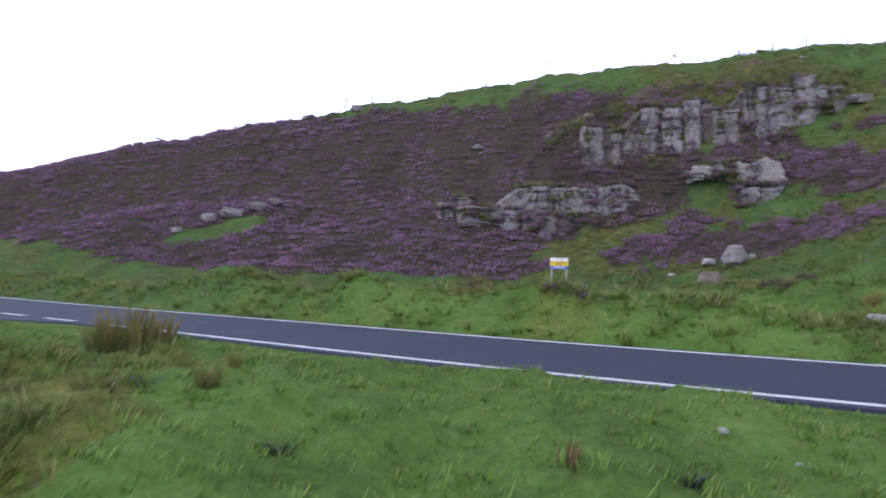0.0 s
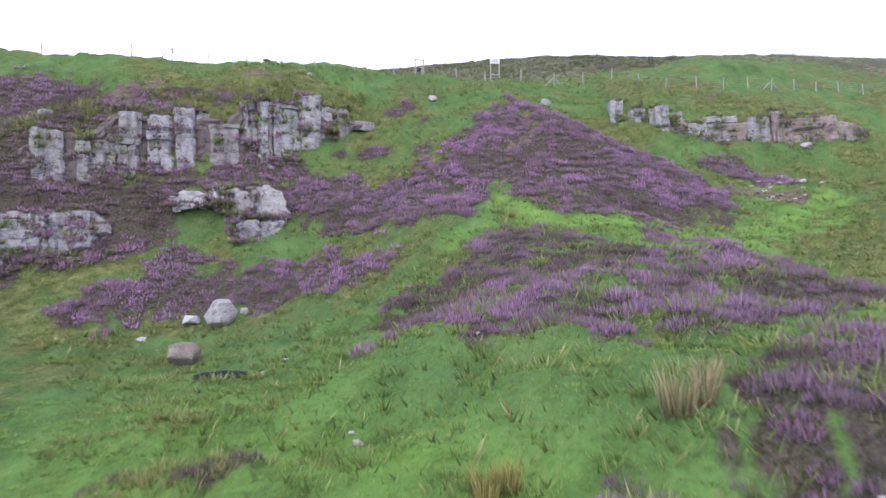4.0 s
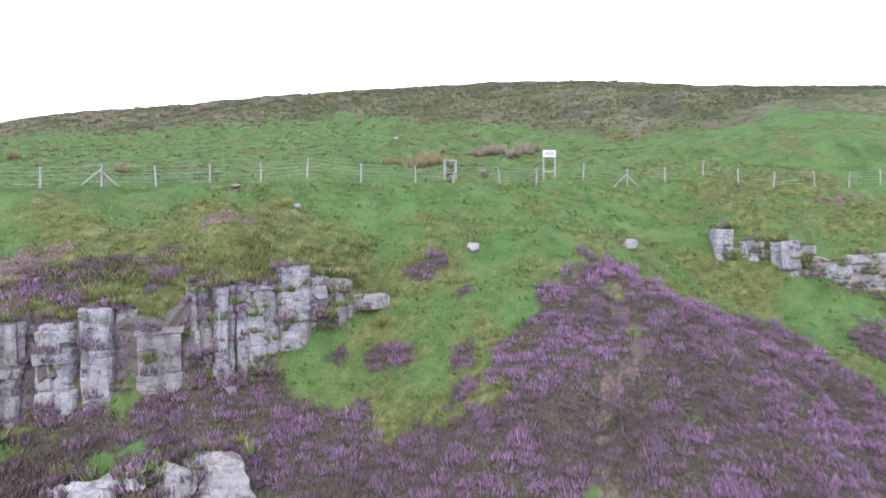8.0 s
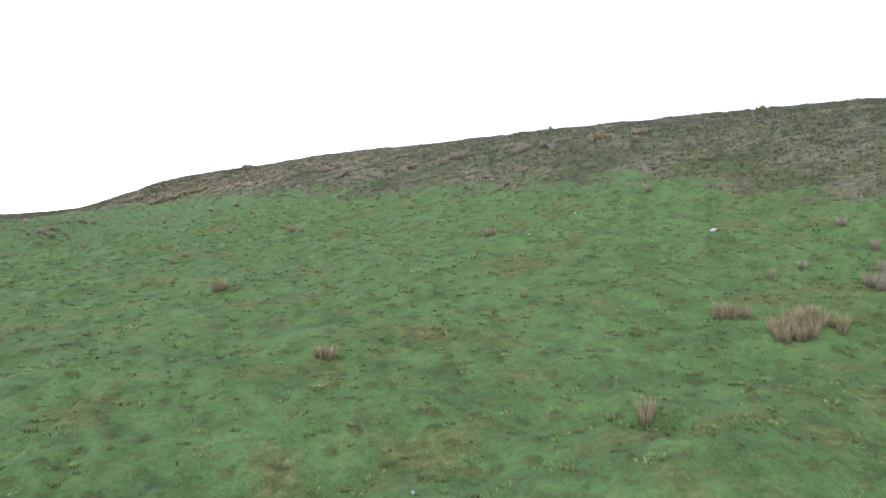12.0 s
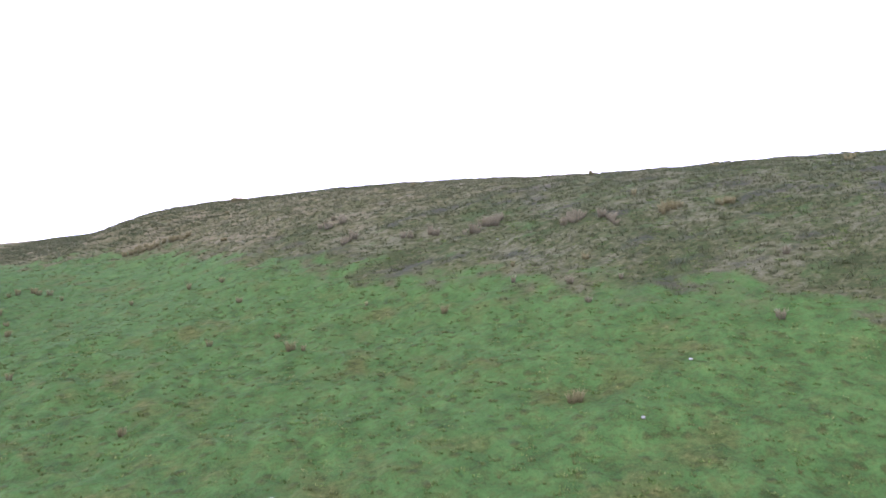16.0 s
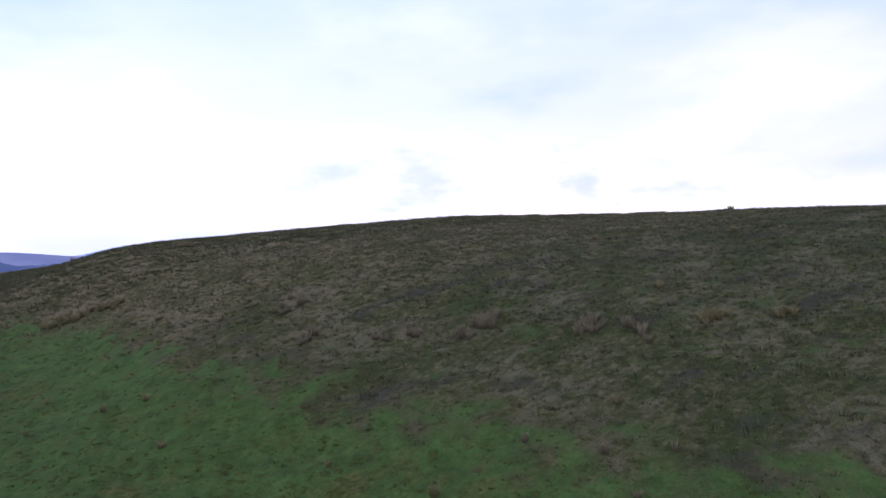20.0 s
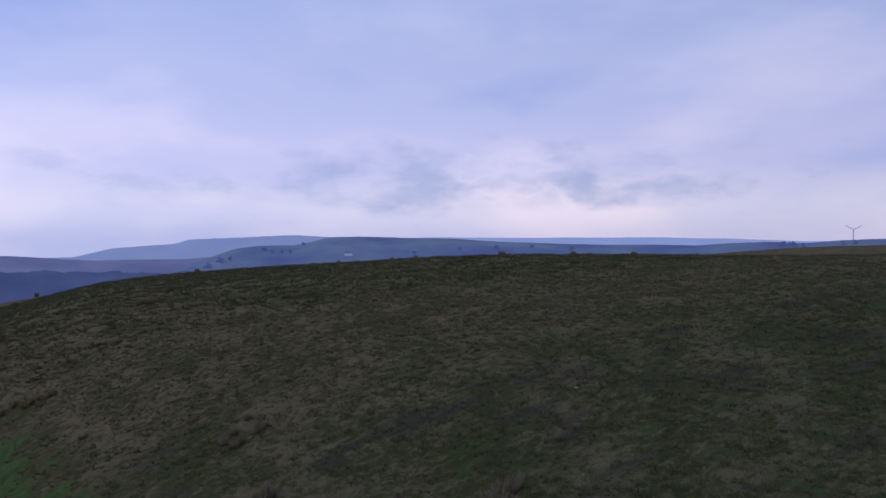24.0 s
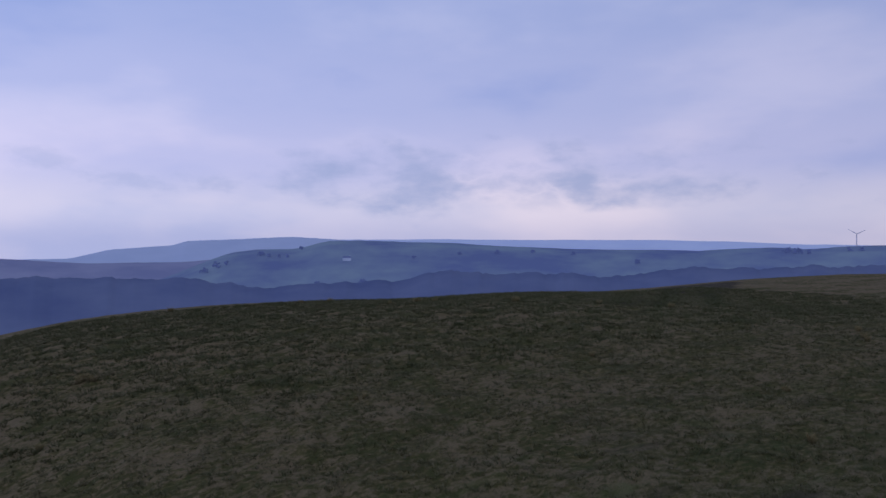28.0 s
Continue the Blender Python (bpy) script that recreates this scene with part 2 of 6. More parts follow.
def make_asphalt():
    m = Mat("asphalt", 0.72, 0.35)
    grit, wear = m.noise(60.0, 3.0, 0.7), m.noise(0.8, 4.0, 0.6)
    c = m.mix(m.grey(wear, 0.35, 0.7), m.ramp(grit, [(0.3, (0.019, 0.021, 0.040)), (0.7, (0.040, 0.042, 0.076))]), m.ramp(grit, [(0.3, (0.028, 0.030, 0.052)), (0.7, (0.054, 0.056, 0.094))]))
    m.bump(grit, 0.5, 0.01)
    return m.colour(c)


def make_road_paint():
    m = Mat("road_paint", 0.7, 0.3)
    wear = m.noise(7.0, 5.0, 0.7)
    return m.colour(m.ramp(wear, [(0.34, (0.22, 0.22, 0.23)), (0.42, (0.62, 0.62, 0.63)), (0.7, (0.78, 0.78, 0.79))]))


TURF, ASPHALT, PAINT = make_turf(), make_asphalt(), make_road_paint()

# ---- the lie of the land ----
HILL_X = (-150, -60, -25, 0, 30, 60, 85, 120, 170, 250)
HILL_Y = (40, 65, 90, 120, 150, 185, 240, 330)
HILL = [
    [-10.2, 2.5, 7.7, 10.6, 14.6, 19.9, 25.8, 31.7, 42.9, 56.0],
    [-7.4, 6.3, 13.6, 17.7, 20.4, 24.2, 32.2, 38.6, 45.3, 56.1],
    [-5.2, 11.8, 18.1, 21.4, 25.3, 30.9, 39.3, 43.2, 50.4, 58.6],
    [-1.9, 16.5, 22.4, 25.8, 29.7, 39.2, 44.9, 49.5, 55.1, 59.5],
    [1.8, 20.6, 29.2, 28.7, 37.0, 44.9, 48.5, 52.1, 53.9, 58.6],
    [6.3, 25.1, 30.3, 33.7, 44.0, 48.4, 50.2, 53.4, 54.0, 57.7],
    [12.4, 32.0, 35.3, 44.2, 48.7, 51.8, 53.5, 53.4, 52.0, 56.3],
    [20.8, 36.1, 41.4, 46.0, 48.6, 49.3, 48.5, 50.1, 50.0, 53.9],
]
LOW_X = (-60, -25, -5, 8, 16, 24, 34, 46, 60, 100)
LOW_Y = (-30, 2, 12, 20, 28, 36, 44, 51, 57, 66)
LOW = [
    [-7.8, -10.3, -11.9, -13.3, -14.4, -15.6, -17.3, -20.2, -24.0, -35.6],
    [-5.0, -8.3, -10.0, -11.9, -11.9, -12.6, -13.8, -15.8, -18.4, -24.1],
    [-4.4, -8.3, -9.8, -11.3, -10.0, -11.0, -12.5, -13.7, -15.6, -19.7],
    [-4.4, -8.1, -9.6, -11.2, -9.6, -9.1, -11.7, -10.5, -11.5, -14.6],
    [-4.5, -7.9, -9.6, -11.1, -10.6, -7.9, -8.5, -9.6, -8.3, -7.7],
    [-5.0, -7.5, -9.2, -10.9, -10.4, -6.1, -3.5, -6.1, -5.9, -3.3],
    [-5.7, -7.2, -8.0, -9.0, -7.5, -4.9, -0.7, -1.5, -0.1, -1.6],
    [-6.7, -5.1, -6.5, -3.9, -2.0, 0.6, 1.1, 1.1, 1.5, -0.6],
    [-7.9, -5.8, -2.9, 1.4, 2.0, 1.9, 2.5, -1.1, 1.9, 0.2],
    [-7.5, 2.9, 4.8, 5.9, -1.0, -0.9, 4.5, 3.8, 3.9, 1.5],
]


def ease(a, b, x):
    u = np.clip((x - a) / (b - a), 0, 1)
    return u * u * (3 - 2 * u)


def blend(stations, x):
    """Weights of smooth interpolation between stations, a row for each x."""
    s = np.array(stations, float)
    x = np.clip(x, s[0], s[-1])
    i = np.clip(np.searchsorted(s, x) - 1, 0, len(s) - 2)
    h = s[i + 1] - s[i]
    u = (x - s[i]) / h
    out, r = np.zeros((len(x), len(s))), np.arange(len(x))
    np.add.at(out, (r, i), 2 * u**3 - 3 * u**2 + 1)
    np.add.at(out, (r, i + 1), 3 * u**2 - 2 * u**3)
    for k, w in ((i, u**3 - 2 * u**2 + u), (i + 1, u**3 - u**2)):
        a, b = np.maximum(k - 1, 0), np.minimum(k + 1, len(s) - 1)
        w = w * h / (s[b] - s[a])
        np.add.at(out, (r, b), w)
        np.add.at(out, (r, a), -w)
    return out


# the road's middle line runs from ahead on the left to the right of the start
ROAD_X = (-143, -88, -49.5, -30.8, -16.5, -5.5, 2.2, 8.8, 15.4, 26.4, 49.5, 99)
ROAD_Y = (85.8, 68.2, 52.2, 39.2, 27.1, 18.4, 12.4, 8.1, 4.6, 0.2, -5.5, -13)
ROAD_HALF, ROAD_Z = 2.36, -0.13


def road_mid(x):
    return blend(ROAD_X, x) @ np.array(ROAD_Y, float)


def road_gap(x, y):
    """Distance from the road's middle line, positive on the hill's side."""
    e = 0.05
    slope = (road_mid(x + e) - road_mid(x - e)) / (2 * e)
    return (y - road_mid(x)) / np.sqrt(1 + slope**2)


def crag_line(x):
    return np.interp(x, (-5, 4, 10, 15, 20, 25, 30), (50, 49.5, 48.8, 48.2, 47.0, 46.6, 47))


def tier_line(x):
    return np.interp(x, (0, 10, 15, 22), (46.2, 45.8, 44.2, 42.6))


def wave(x, y, size, seed):
    """Smooth uneven ground, about -1 to 1, with humps of that size."""
    rng = np.random.RandomState(seed)
    z = 0
    for k in range(7):
        a, f, p = rng.uniform(0, 6.283), rng.uniform(0.6, 1.6) * 6.283 / size, rng.uniform(0, 6.283)
        z = z + np.sin((x * np.cos(a) + y * np.sin(a)) * f + p + 1.3 * np.sin((x * np.sin(a) - y * np.cos(a)) * f * 0.6 + p * 2))
    return z / 3.2


# small humps on the verge: middle, radius, height
HUMMOCKS = (
    (6.6, 17.9, 0.8, 0.46), (3.2, 16.9, 0.9, 0.46), (9.0, 18.2, 0.8, 0.46), (5.0, 26.3, 0.9, 0.2), (1.5, 28.4, 1.2, 0.46), (7.6, 20.6, 0.9, 0.4), (2.0, 20.5, 1.0, 0.46), (-2.8, 21.0, 1.0, 0.46), (-0.8, 25.1, 0.9, 0.46),
    (7.9, 23.8, 1.0, 0.46), (4.4, 17.6, 0.6, 0.46), (-7.0, 25.0, 1.3, 0.46), (-4.6, 4.2, 1.5, 0.12), (9.5, 22.5, 1.0, 0.46), (12.3, 19.4, 1.8, -0.8), (13.3, 11.5, 0.9, -1.0), (56.5, 34.8, 2.8, 0.5), (8.0, 19.5, 1.1, 0.45), (8.1, 13.4, 1.4, 0.45), (5.4, 15.6, 1.2, 0.46), (10.4, 12.3, 0.9, 0.2), (2.0, 17.9, 0.9, 0.2), (-6.0, 22.6, 1.2, 0.46), (-1.0, 19.0, 0.9, 0.25))


def land(x, y):
    """Height of the ground."""
    x, y = np.asarray(x, float).ravel(), np.asarray(y, float).ravel()
    z = ((blend(HILL_X, x) @ np.array(HILL).T) * blend(HILL_Y, y)).sum(1)
    z += ((blend(LOW_X, x) @ np.array(LOW).T) * blend(LOW_Y, y)).sum(1) * (1 - ease(52, 66, y))
    # quarry faces
    g = y - crag_line(x)
    z += 2.61 * ease(-0.5, 0.5, g) * ease(4, 12, x) * (1 - ease(21, 27, x)) * (1 - ease(0, 9, g))
    g = y - tier_line(x)
    z += 1.33 * ease(-0.4, 0.4, g) * ease(0, 4, x) * (1 - ease(20, 22, x)) * (1 - ease(0, 6, g))
    s, g = (x - 46) * 0.768 - (y - 42) * 0.64, (x - 46) * 0.64 + (y - 42) * 0.768
    z += 1.3 * ease(-4.5, -0.9, g) * (1 - ease(-0.6, 0.2, g)) * ease(-1, 3, s) * (1 - ease(18, 21, s))
    z += 2.70 * ease(-0.5, 0.5, g) * ease(-2, 3, s) * (1 - ease(17, 21, s)) * (1 - ease(0, 10, g))
    # the bench that carries the fence behind the outcrop
    z += 2.0 * ease(6, 16, s) * (1 - ease(32, 46, s)) * ease(1.5, 8, g) * (1 - ease(14, 26, g))
    # turf lies over the rock's upper edge
    g = y - crag_line(x)
    lip = np.interp(x, (9.4, 9.8, 12, 13.4, 16, 17.5, 19, 20.2, 22.5, 24, 26.4, 27), (0, 11.8, 11.9, 13.2, 13.2, 13.6, 13.2, 14.7, 14.4, 14.9, 14.4, 0))
    z += np.maximum(0, lip + 0.1 - z) * ease(0.0, 0.45, g) * (1 - ease(0.9, 3.0, g))
    g = y - tier_line(x)
    lip = np.interp(x, (0.5, 1, 3, 4.8, 8, 11.9, 12.4), (0, 6.0, 5.9, 7.3, 7.5, 7.5, 0))
    z += np.maximum(0, lip + 0.1 - z) * ease(0.0, 0.45, g) * (1 - ease(0.9, 3.0, g))
    # the spoil heap's top
    z += 1.02 * np.exp(-(np.hypot(x - 36, y - 40.2) / 4.5) ** 2)
    # hummocks
    near = 1 - ease(50, 90, y)
    z += 0.16 * wave(x, y, 3.2, 3) * near + 0.09 * wave(x, y, 1.1, 4) * near + 0.22 * wave(x, y, 9.0, 5) * (1 - ease(200, 400, y))
    for cx, cy, r, h in HUMMOCKS:
        z += h * np.exp(-((x - cx) ** 2 + (y - cy) ** 2) / r**2)
    g = road_gap(x, y)
    z += (0.16 * np.abs(wave(x, y, 1.5, 8)) + 0.14 * ease(0.4, 1.2, g - ROAD_HALF)) * ease(0.3, 0.9, g - ROAD_HALF) * (1 - ease(1.6, 4.0, g - ROAD_HALF)) * (1 - ease(40, 60, y))
    z += (0.09 * wave(x, y, 2.4, 6) + 0.10 * np.abs(wave(x, y, 1.7, 9))) * ease(52, 62, y) * (1 - ease(200, 300, y))
    # the level bed of the peaty pool
    w = 1 - ease(1.2, 2.8, np.hypot(x - 12.8, y - 29.8))
    z = z * (1 - w) + 1.02 * w
    # beyond the plateau and aside the land falls into the valleys
    z -= 150 * ease(300, 900, y)
    z -= 60 * ease(160, 700, -x)
    # the road bench
    g = road_gap(x, y)
    cut = 1 - ease(0, 1, (np.abs(g) - ROAD_HALF - 0.3) / (1.2 + 1.1 * ease(9, 12, x) + 3.8 * (g < 0) * (1 - ease(-4, 1, x))))
    cut = np.where((x > ROAD_X[0]) & (x < ROAD_X[-1]), cut, 0)
    return z * (1 - cut) + cut * (ROAD_Z - 0.05)


def lines(*runs):
    """Grid lines from runs of (from, to, step)."""
    return np.unique(np.concatenate([np.arange(a, b, s) for a, b, s in runs]).round(3))


GX = lines((-4600, -600, 200), (-600, -160, 20), (-160, -50, 3), (-50, -12, 0.6), (-12, 62, 0.3), (62, 110, 0.9), (110, 240, 4), (240, 600, 20), (600, 4601, 200))
GY = lines((-600, -60, 30), (-60, -10, 3), (-10, 0, 0.6), (0, 58, 0.3), (58, 130, 0.45), (130, 300, 1.2), (300, 600, 8), (600, 1000, 25), (1000, 4601, 200))


def sheet(name, xs, ys, z, material):
    x, y = np.meshgrid(xs, ys)
    nx, ny = len(xs), len(ys)
    i = (np.arange(ny - 1)[:, None] * nx + np.arange(nx - 1)).ravel()
    quads = np.stack([i, i + 1, i + nx + 1, i + nx], 1)
    mesh = bpy.data.meshes.new(name)
    mesh.vertices.add(nx * ny)
    mesh.vertices.foreach_set("co", np.stack([x.ravel(), y.ravel(), z], 1).ravel().astype(np.float32))
    mesh.loops.add(quads.size)
    mesh.loops.foreach_set("vertex_index", quads.ravel().astype(np.int32))
    mesh.polygons.add(len(quads))
    mesh.polygons.foreach_set("loop_start", (np.arange(len(quads)) * 4).astype(np.int32))
    mesh.polygons.foreach_set("use_smooth", np.ones(len(quads), bool))
    mesh.update(calc_edges=True)
    mesh.materials.append(material)
    return new(name, mesh)


def blob(x, y, cx, cy, rx, ry, turn=0.0, edge=0.45):
    """1 inside an uneven oval patch, 0 outside."""
    c, s = np.cos(radians(turn)), np.sin(radians(turn))
    u, v = ((x - cx) * c + (y - cy) * s) / rx, (-(x - cx) * s + (y - cy) * c) / ry
    r = np.hypot(u, v) + 0.16 * wave(x, y, 2.6, 11) + 0.1 * wave(x, y, 0.9, 12)
    return 1 - ease(1 - edge / 2, 1 + edge / 2, r)


def bed(x, y, outline, edge=0.5):
    """1 inside an outline on the plan, 0 outside, with an uneven soft rim."""
    px, py = np.array(outline, float).T
    out = np.zeros_like(x)
    k = np.where((x > px.min() - 3) & (x < px.max() + 3) & (y > py.min() - 3) & (y < py.max() + 3))[0]
    if len(k):
        a, b = x[k], y[k]
        near, inside = np.full(len(k), 1e9), np.zeros(len(k), bool)
        for x0, y0, x1, y1 in zip(px, py, np.roll(px, -1), np.roll(py, -1)):
            u = np.clip(((a - x0) * (x1 - x0) + (b - y0) * (y1 - y0)) / ((x1 - x0) ** 2 + (y1 - y0) ** 2), 0, 1)
            near = np.minimum(near, np.hypot(a - x0 - u * (x1 - x0), b - y0 - u * (y1 - y0)))
            if y0 != y1:
                inside ^= ((y0 > b) != (y1 > b)) & (a < (x1 - x0) * (b - y0) / (y1 - y0) + x0)
        gap = np.where(inside, near, -near) + 0.45 * wave(a, b, 2.6, 11) + 0.3 * wave(a, b, 1.0, 12)
        out[k] = ease(-edge, edge, gap)
    return out


def heath_cover(x, y):
    """Where heather grows, 0 to 1."""
    n = 0.5 * wave(x, y, 6, 21) + 0.5 * wave(x, y, 2.2, 22)
    h = np.zeros_like(x)
    # the long slope over the road, left of the crag
    foot = np.interp(x, (-70, -40, -25, -12, 0, 6, 10), (66, 54, 46, 40.5, 39.5, 41, 46))
    top = np.interp(x, (-70, -45, -20, 0, 10, 14), (81, 74, 65, 57.6, 54, 51.5))
    h = np.maximum(h, ease(-0.8, 0.8, y - foot + 0.9 * n) * (1 - ease(-1.2, 1.2, y - top + n)) * (1 - ease(11, 15, x + 1.5 * n)))
    for outline in BEDS:
        h = np.maximum(h, bed(x, y, outline))
    for cx, cy, rx, ry, turn in HEATHER:
        h = np.maximum(h, blob(x, y, cx, cy, rx, ry, turn))
    h *= 1 - 0.9 * ease(0.15, 0.7, 0.7 * wave(x, y, 2.2, 23) + 0.7 * wave(x, y, 0.8, 24)) * (0.3 + 0.7 * ease(8, 16, x) * (1 - ease(27, 31, y)))
    for cx, cy, r, _ in HUMMOCKS[:7]:
        h = np.maximum(h, 0.8 * blob(x, y, cx, cy, 0.62 * r, 0.5 * r))
    for cx, cy, rx, ry, turn in CLEARINGS:
        h *= 1 - blob(x, y, cx, cy, rx, ry, turn)
    return h


# beds of heather as outlines on the plan: the spoil heap, the bank under the crag, the quarry floor, the near mound, the track, the roadside bank, the far plateau
BEDS = [
    [(36.7, 41.3), (37.2, 39.4), (40, 38.2), (45, 38), (44.6, 34.2), (45.4, 31.9), (42, 30), (39.7, 27.6), (36.5, 27.2), (31, 27.2), (28.9, 28.4), (27.2, 30), (27.5, 31.6), (28.2, 33.2), (27.2, 33.4), (25.5, 32.4), (24.2, 31), (22.9, 31.7), (22.1, 34.6), (21.5, 38.3), (21.3, 42.6), (23.5, 43.9), (25, 42.2), (26.6, 39.9), (28.3, 38.8), (30.1, 40.5), (32.9, 41.5)],
    [(14.2, 47.6), (17.5, 46.4), (19.7, 46.7), (22.8, 46), (24.8, 42.4), (23.3, 41.8), (21.2, 42.6), (19.9, 43.9), (17.7, 45.2), (14.2, 45.8)],
    [(9.5, 43), (13.5, 42.4), (17.9, 40.8), (19.6, 37.7), (20.9, 32.8), (20.0, 31.7), (18.4, 34.1), (16.6, 37.6), (14, 39.9), (10, 41.2)],
    [(23.8, 28.7), (24.6, 26.8), (24.6, 24.1), (23.3, 21.6), (24.2, 20), (26.6, 19.2), (28, 17), (25, 14.6), (17.4, 14.6), (15.1, 17.5), (14.8, 19), (15.5, 21.5), (14.6, 22.6), (16.5, 26.5), (18.4, 28.1), (20.1, 27.2), (21.3, 28.2)],
    [(29.6, 26.4), (31.2, 25.4), (29, 22.6), (27.2, 20.6), (28.4, 17.5), (27.4, 17.5), (26, 19.4), (26.2, 21.2), (27.4, 24)],
    [(47.6, 36.6), (50.8, 34.6), (50.6, 30.6), (48.6, 31.8), (47.2, 33.8)],
    [(10.0, 12.6), (11.4, 12.3), (13.8, 13), (18, 13.2), (18, 10.6), (14.6, 10.4), (12.6, 11), (11.2, 11.2), (10.2, 11.7)],
    [(112, 238), (118, 246), (190, 330), (222, 328), (196, 300), (130, 236)],
]
# small patches of heather, and of open grass: middle, half-sizes, turn
HEATHER = [
    (15.3, 43.0, 1.7, 0.6, -10), (12.5, 45.2, 3.4, 1.3, 0), (18.4, 46.1, 0.9, 0.5, 0), (13.0, 50.2, 4, 0.7, -8), (19.2, 48.2, 0.8, 0.4, 0), (16.2, 48.9, 0.6, 0.4, 0), (9.5, 46.8, 3.5, 0.9, 0), (11.5, 47.6, 2.2, 0.8, 0),
    (26.8, 43.7, 1.1, 0.55, -40), (27.9, 40.2, 0.7, 0.45, 0), (30.2, 46.0, 0.9, 0.6, -30), (30.6, 43.9, 0.4, 0.3, 0), (25.4, 45.2, 0.35, 0.25, 0), (17.2, 49.6, 3.6, 0.5, -8), (9.9, 11.4, 0.4, 0.22, -30), (11.3, 10.2, 0.5, 0.2, -25), (28.8, 41.6, 0.8, 0.4, 20),
]
CLEARINGS = [(12.6, 11.0, 1.5, 0.35, -20), (8.6, 43.2, 3.4, 1.2, 5), (-15.5, 47.6, 3.4, 1.1, 25), (17.6, 43.2, 1.5, 0.5, 0), (34.9, 39.3, 0.35, 0.6, 0), (33.6, 37.2, 0.28, 0.9, -35)]


MOOR_X = (-150, -13, 6, 17, 22, 30, 40, 47, 52.5, 57, 60, 64, 70, 78, 110, 180)
MOOR_Y = (235, 201, 186, 161, 152, 140, 126, 113, 107.5, 104, 98.5, 86, 68, 54, 30, 20)


# the green way over the spur and round the heap
GREEN_WAY = [(27.0, 33), (28.2, 32.6), (28.4, 29.6), (29.6, 27.4), (36, 26.4), (43, 28), (46.6, 31.4), (49, 33), (51, 31), (49.5, 27), (46, 24.5), (38, 24), (30.8, 25), (28, 23), (26.4, 19.6), (24.4, 20.6), (25.4, 24), (25.4, 27), (24.4, 29), (22.4, 29.4), (22.6, 30.4), (25.4, 30.8)]


def build_ground():
    x, y = (a.ravel() for a in np.meshgrid(GX, GY))
    ob = sheet("ground", GX, GY, land(x, y), TURF)
    n = 0.5 * wave(x, y, 14, 31) + 0.5 * wave(x, y, 5, 32)
    # moor grass on the upper hill
    line = np.interp(x, MOOR_X, MOOR_Y)
    moor = ease(-9, 9, y - line + 8 * n) * ease(50, 58, y + 0.35 * np.maximum(x - 60, 0))
    olive = 0.12 + 0.08 * ease(24, 32, y) * (1 - ease(50, 56, y)) + 0.3 * n + 0.10 * ease(20, 30, y) * (1 - ease(44, 50, y)) + 0.03 * ease(16, 24, x) * (1 - ease(50, 56, y)) * ease(8, 12, y)
    olive += 0.38 * ease(45.5, 48, y) * (1 - ease(50.5, 52.5, y)) * ease(8, 12, x) * (1 - ease(24, 29, x)) + 0.3 * blob(x, y, 42, 22, 9, 5, 20)
    olive -= 0.4 * (1 - ease(10, 18, y)) + 0.5 * blob(x, y, 33, 52, 9, 2.6, -12) + 0.5 * blob(x, y, 13, 27, 6, 7) + 0.5 * blob(x, y, 27.5, 30.8, 5, 1.6, 30) + 0.7 * bed(x, y, GREEN_WAY, 1.0)
    olive += 1.3 * blob(x, y, -4.4, 4.6, 2.4, 4.0)
    soil = 0.95 * blob(x, y, 12.6, 10.9, 1.6, 0.42, -20) + 0.95 * blob(x, y, 47, 30.4, 2.6, 1.3, -35) + blob(x, y, 22.5, 50.0, 1.3, 0.32) + blob(x, y, 23.6, 52.4, 0.9, 0.25) + 0.6 * blob(x, y, 30.2, 49.7, 0.7, 0.25) + 0.9 * blob(x, y, 14.9, 51.1, 1.6, 0.7) + blob(x, y, 53.0, 43.4, 2.2, 0.3, -30) + blob(x, y, 58.5, 41.5, 2.2, 0.5, -30)
    for px, py in ((35.0, 39.4), (34.3, 38.4), (33.6, 37.2), (33.0, 36.3), (32.0, 36.0), (31.0, 36.0), (30.2, 35.5), (29.4, 34.8), (28.5, 34.1), (27.8, 33.4)):
        soil = np.maximum(soil, 0.62 * blob(x, y, px, py, 0.5, 0.4))
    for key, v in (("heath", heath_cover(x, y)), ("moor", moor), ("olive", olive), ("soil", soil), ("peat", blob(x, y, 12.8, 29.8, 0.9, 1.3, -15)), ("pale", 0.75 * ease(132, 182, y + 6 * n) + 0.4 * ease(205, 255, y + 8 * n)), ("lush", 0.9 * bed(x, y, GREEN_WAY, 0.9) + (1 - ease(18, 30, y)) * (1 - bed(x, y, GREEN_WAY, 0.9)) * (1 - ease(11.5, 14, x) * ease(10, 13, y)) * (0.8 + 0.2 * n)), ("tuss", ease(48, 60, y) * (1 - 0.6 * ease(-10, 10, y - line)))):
        ob.data.attributes.new(key, "FLOAT", "POINT").data.foreach_set("value", v.astype(np.float32))
    return tagged(ob, "green and olive moorland turf over humps and a long hill", "ground", kind="structure")


ground = build_ground()


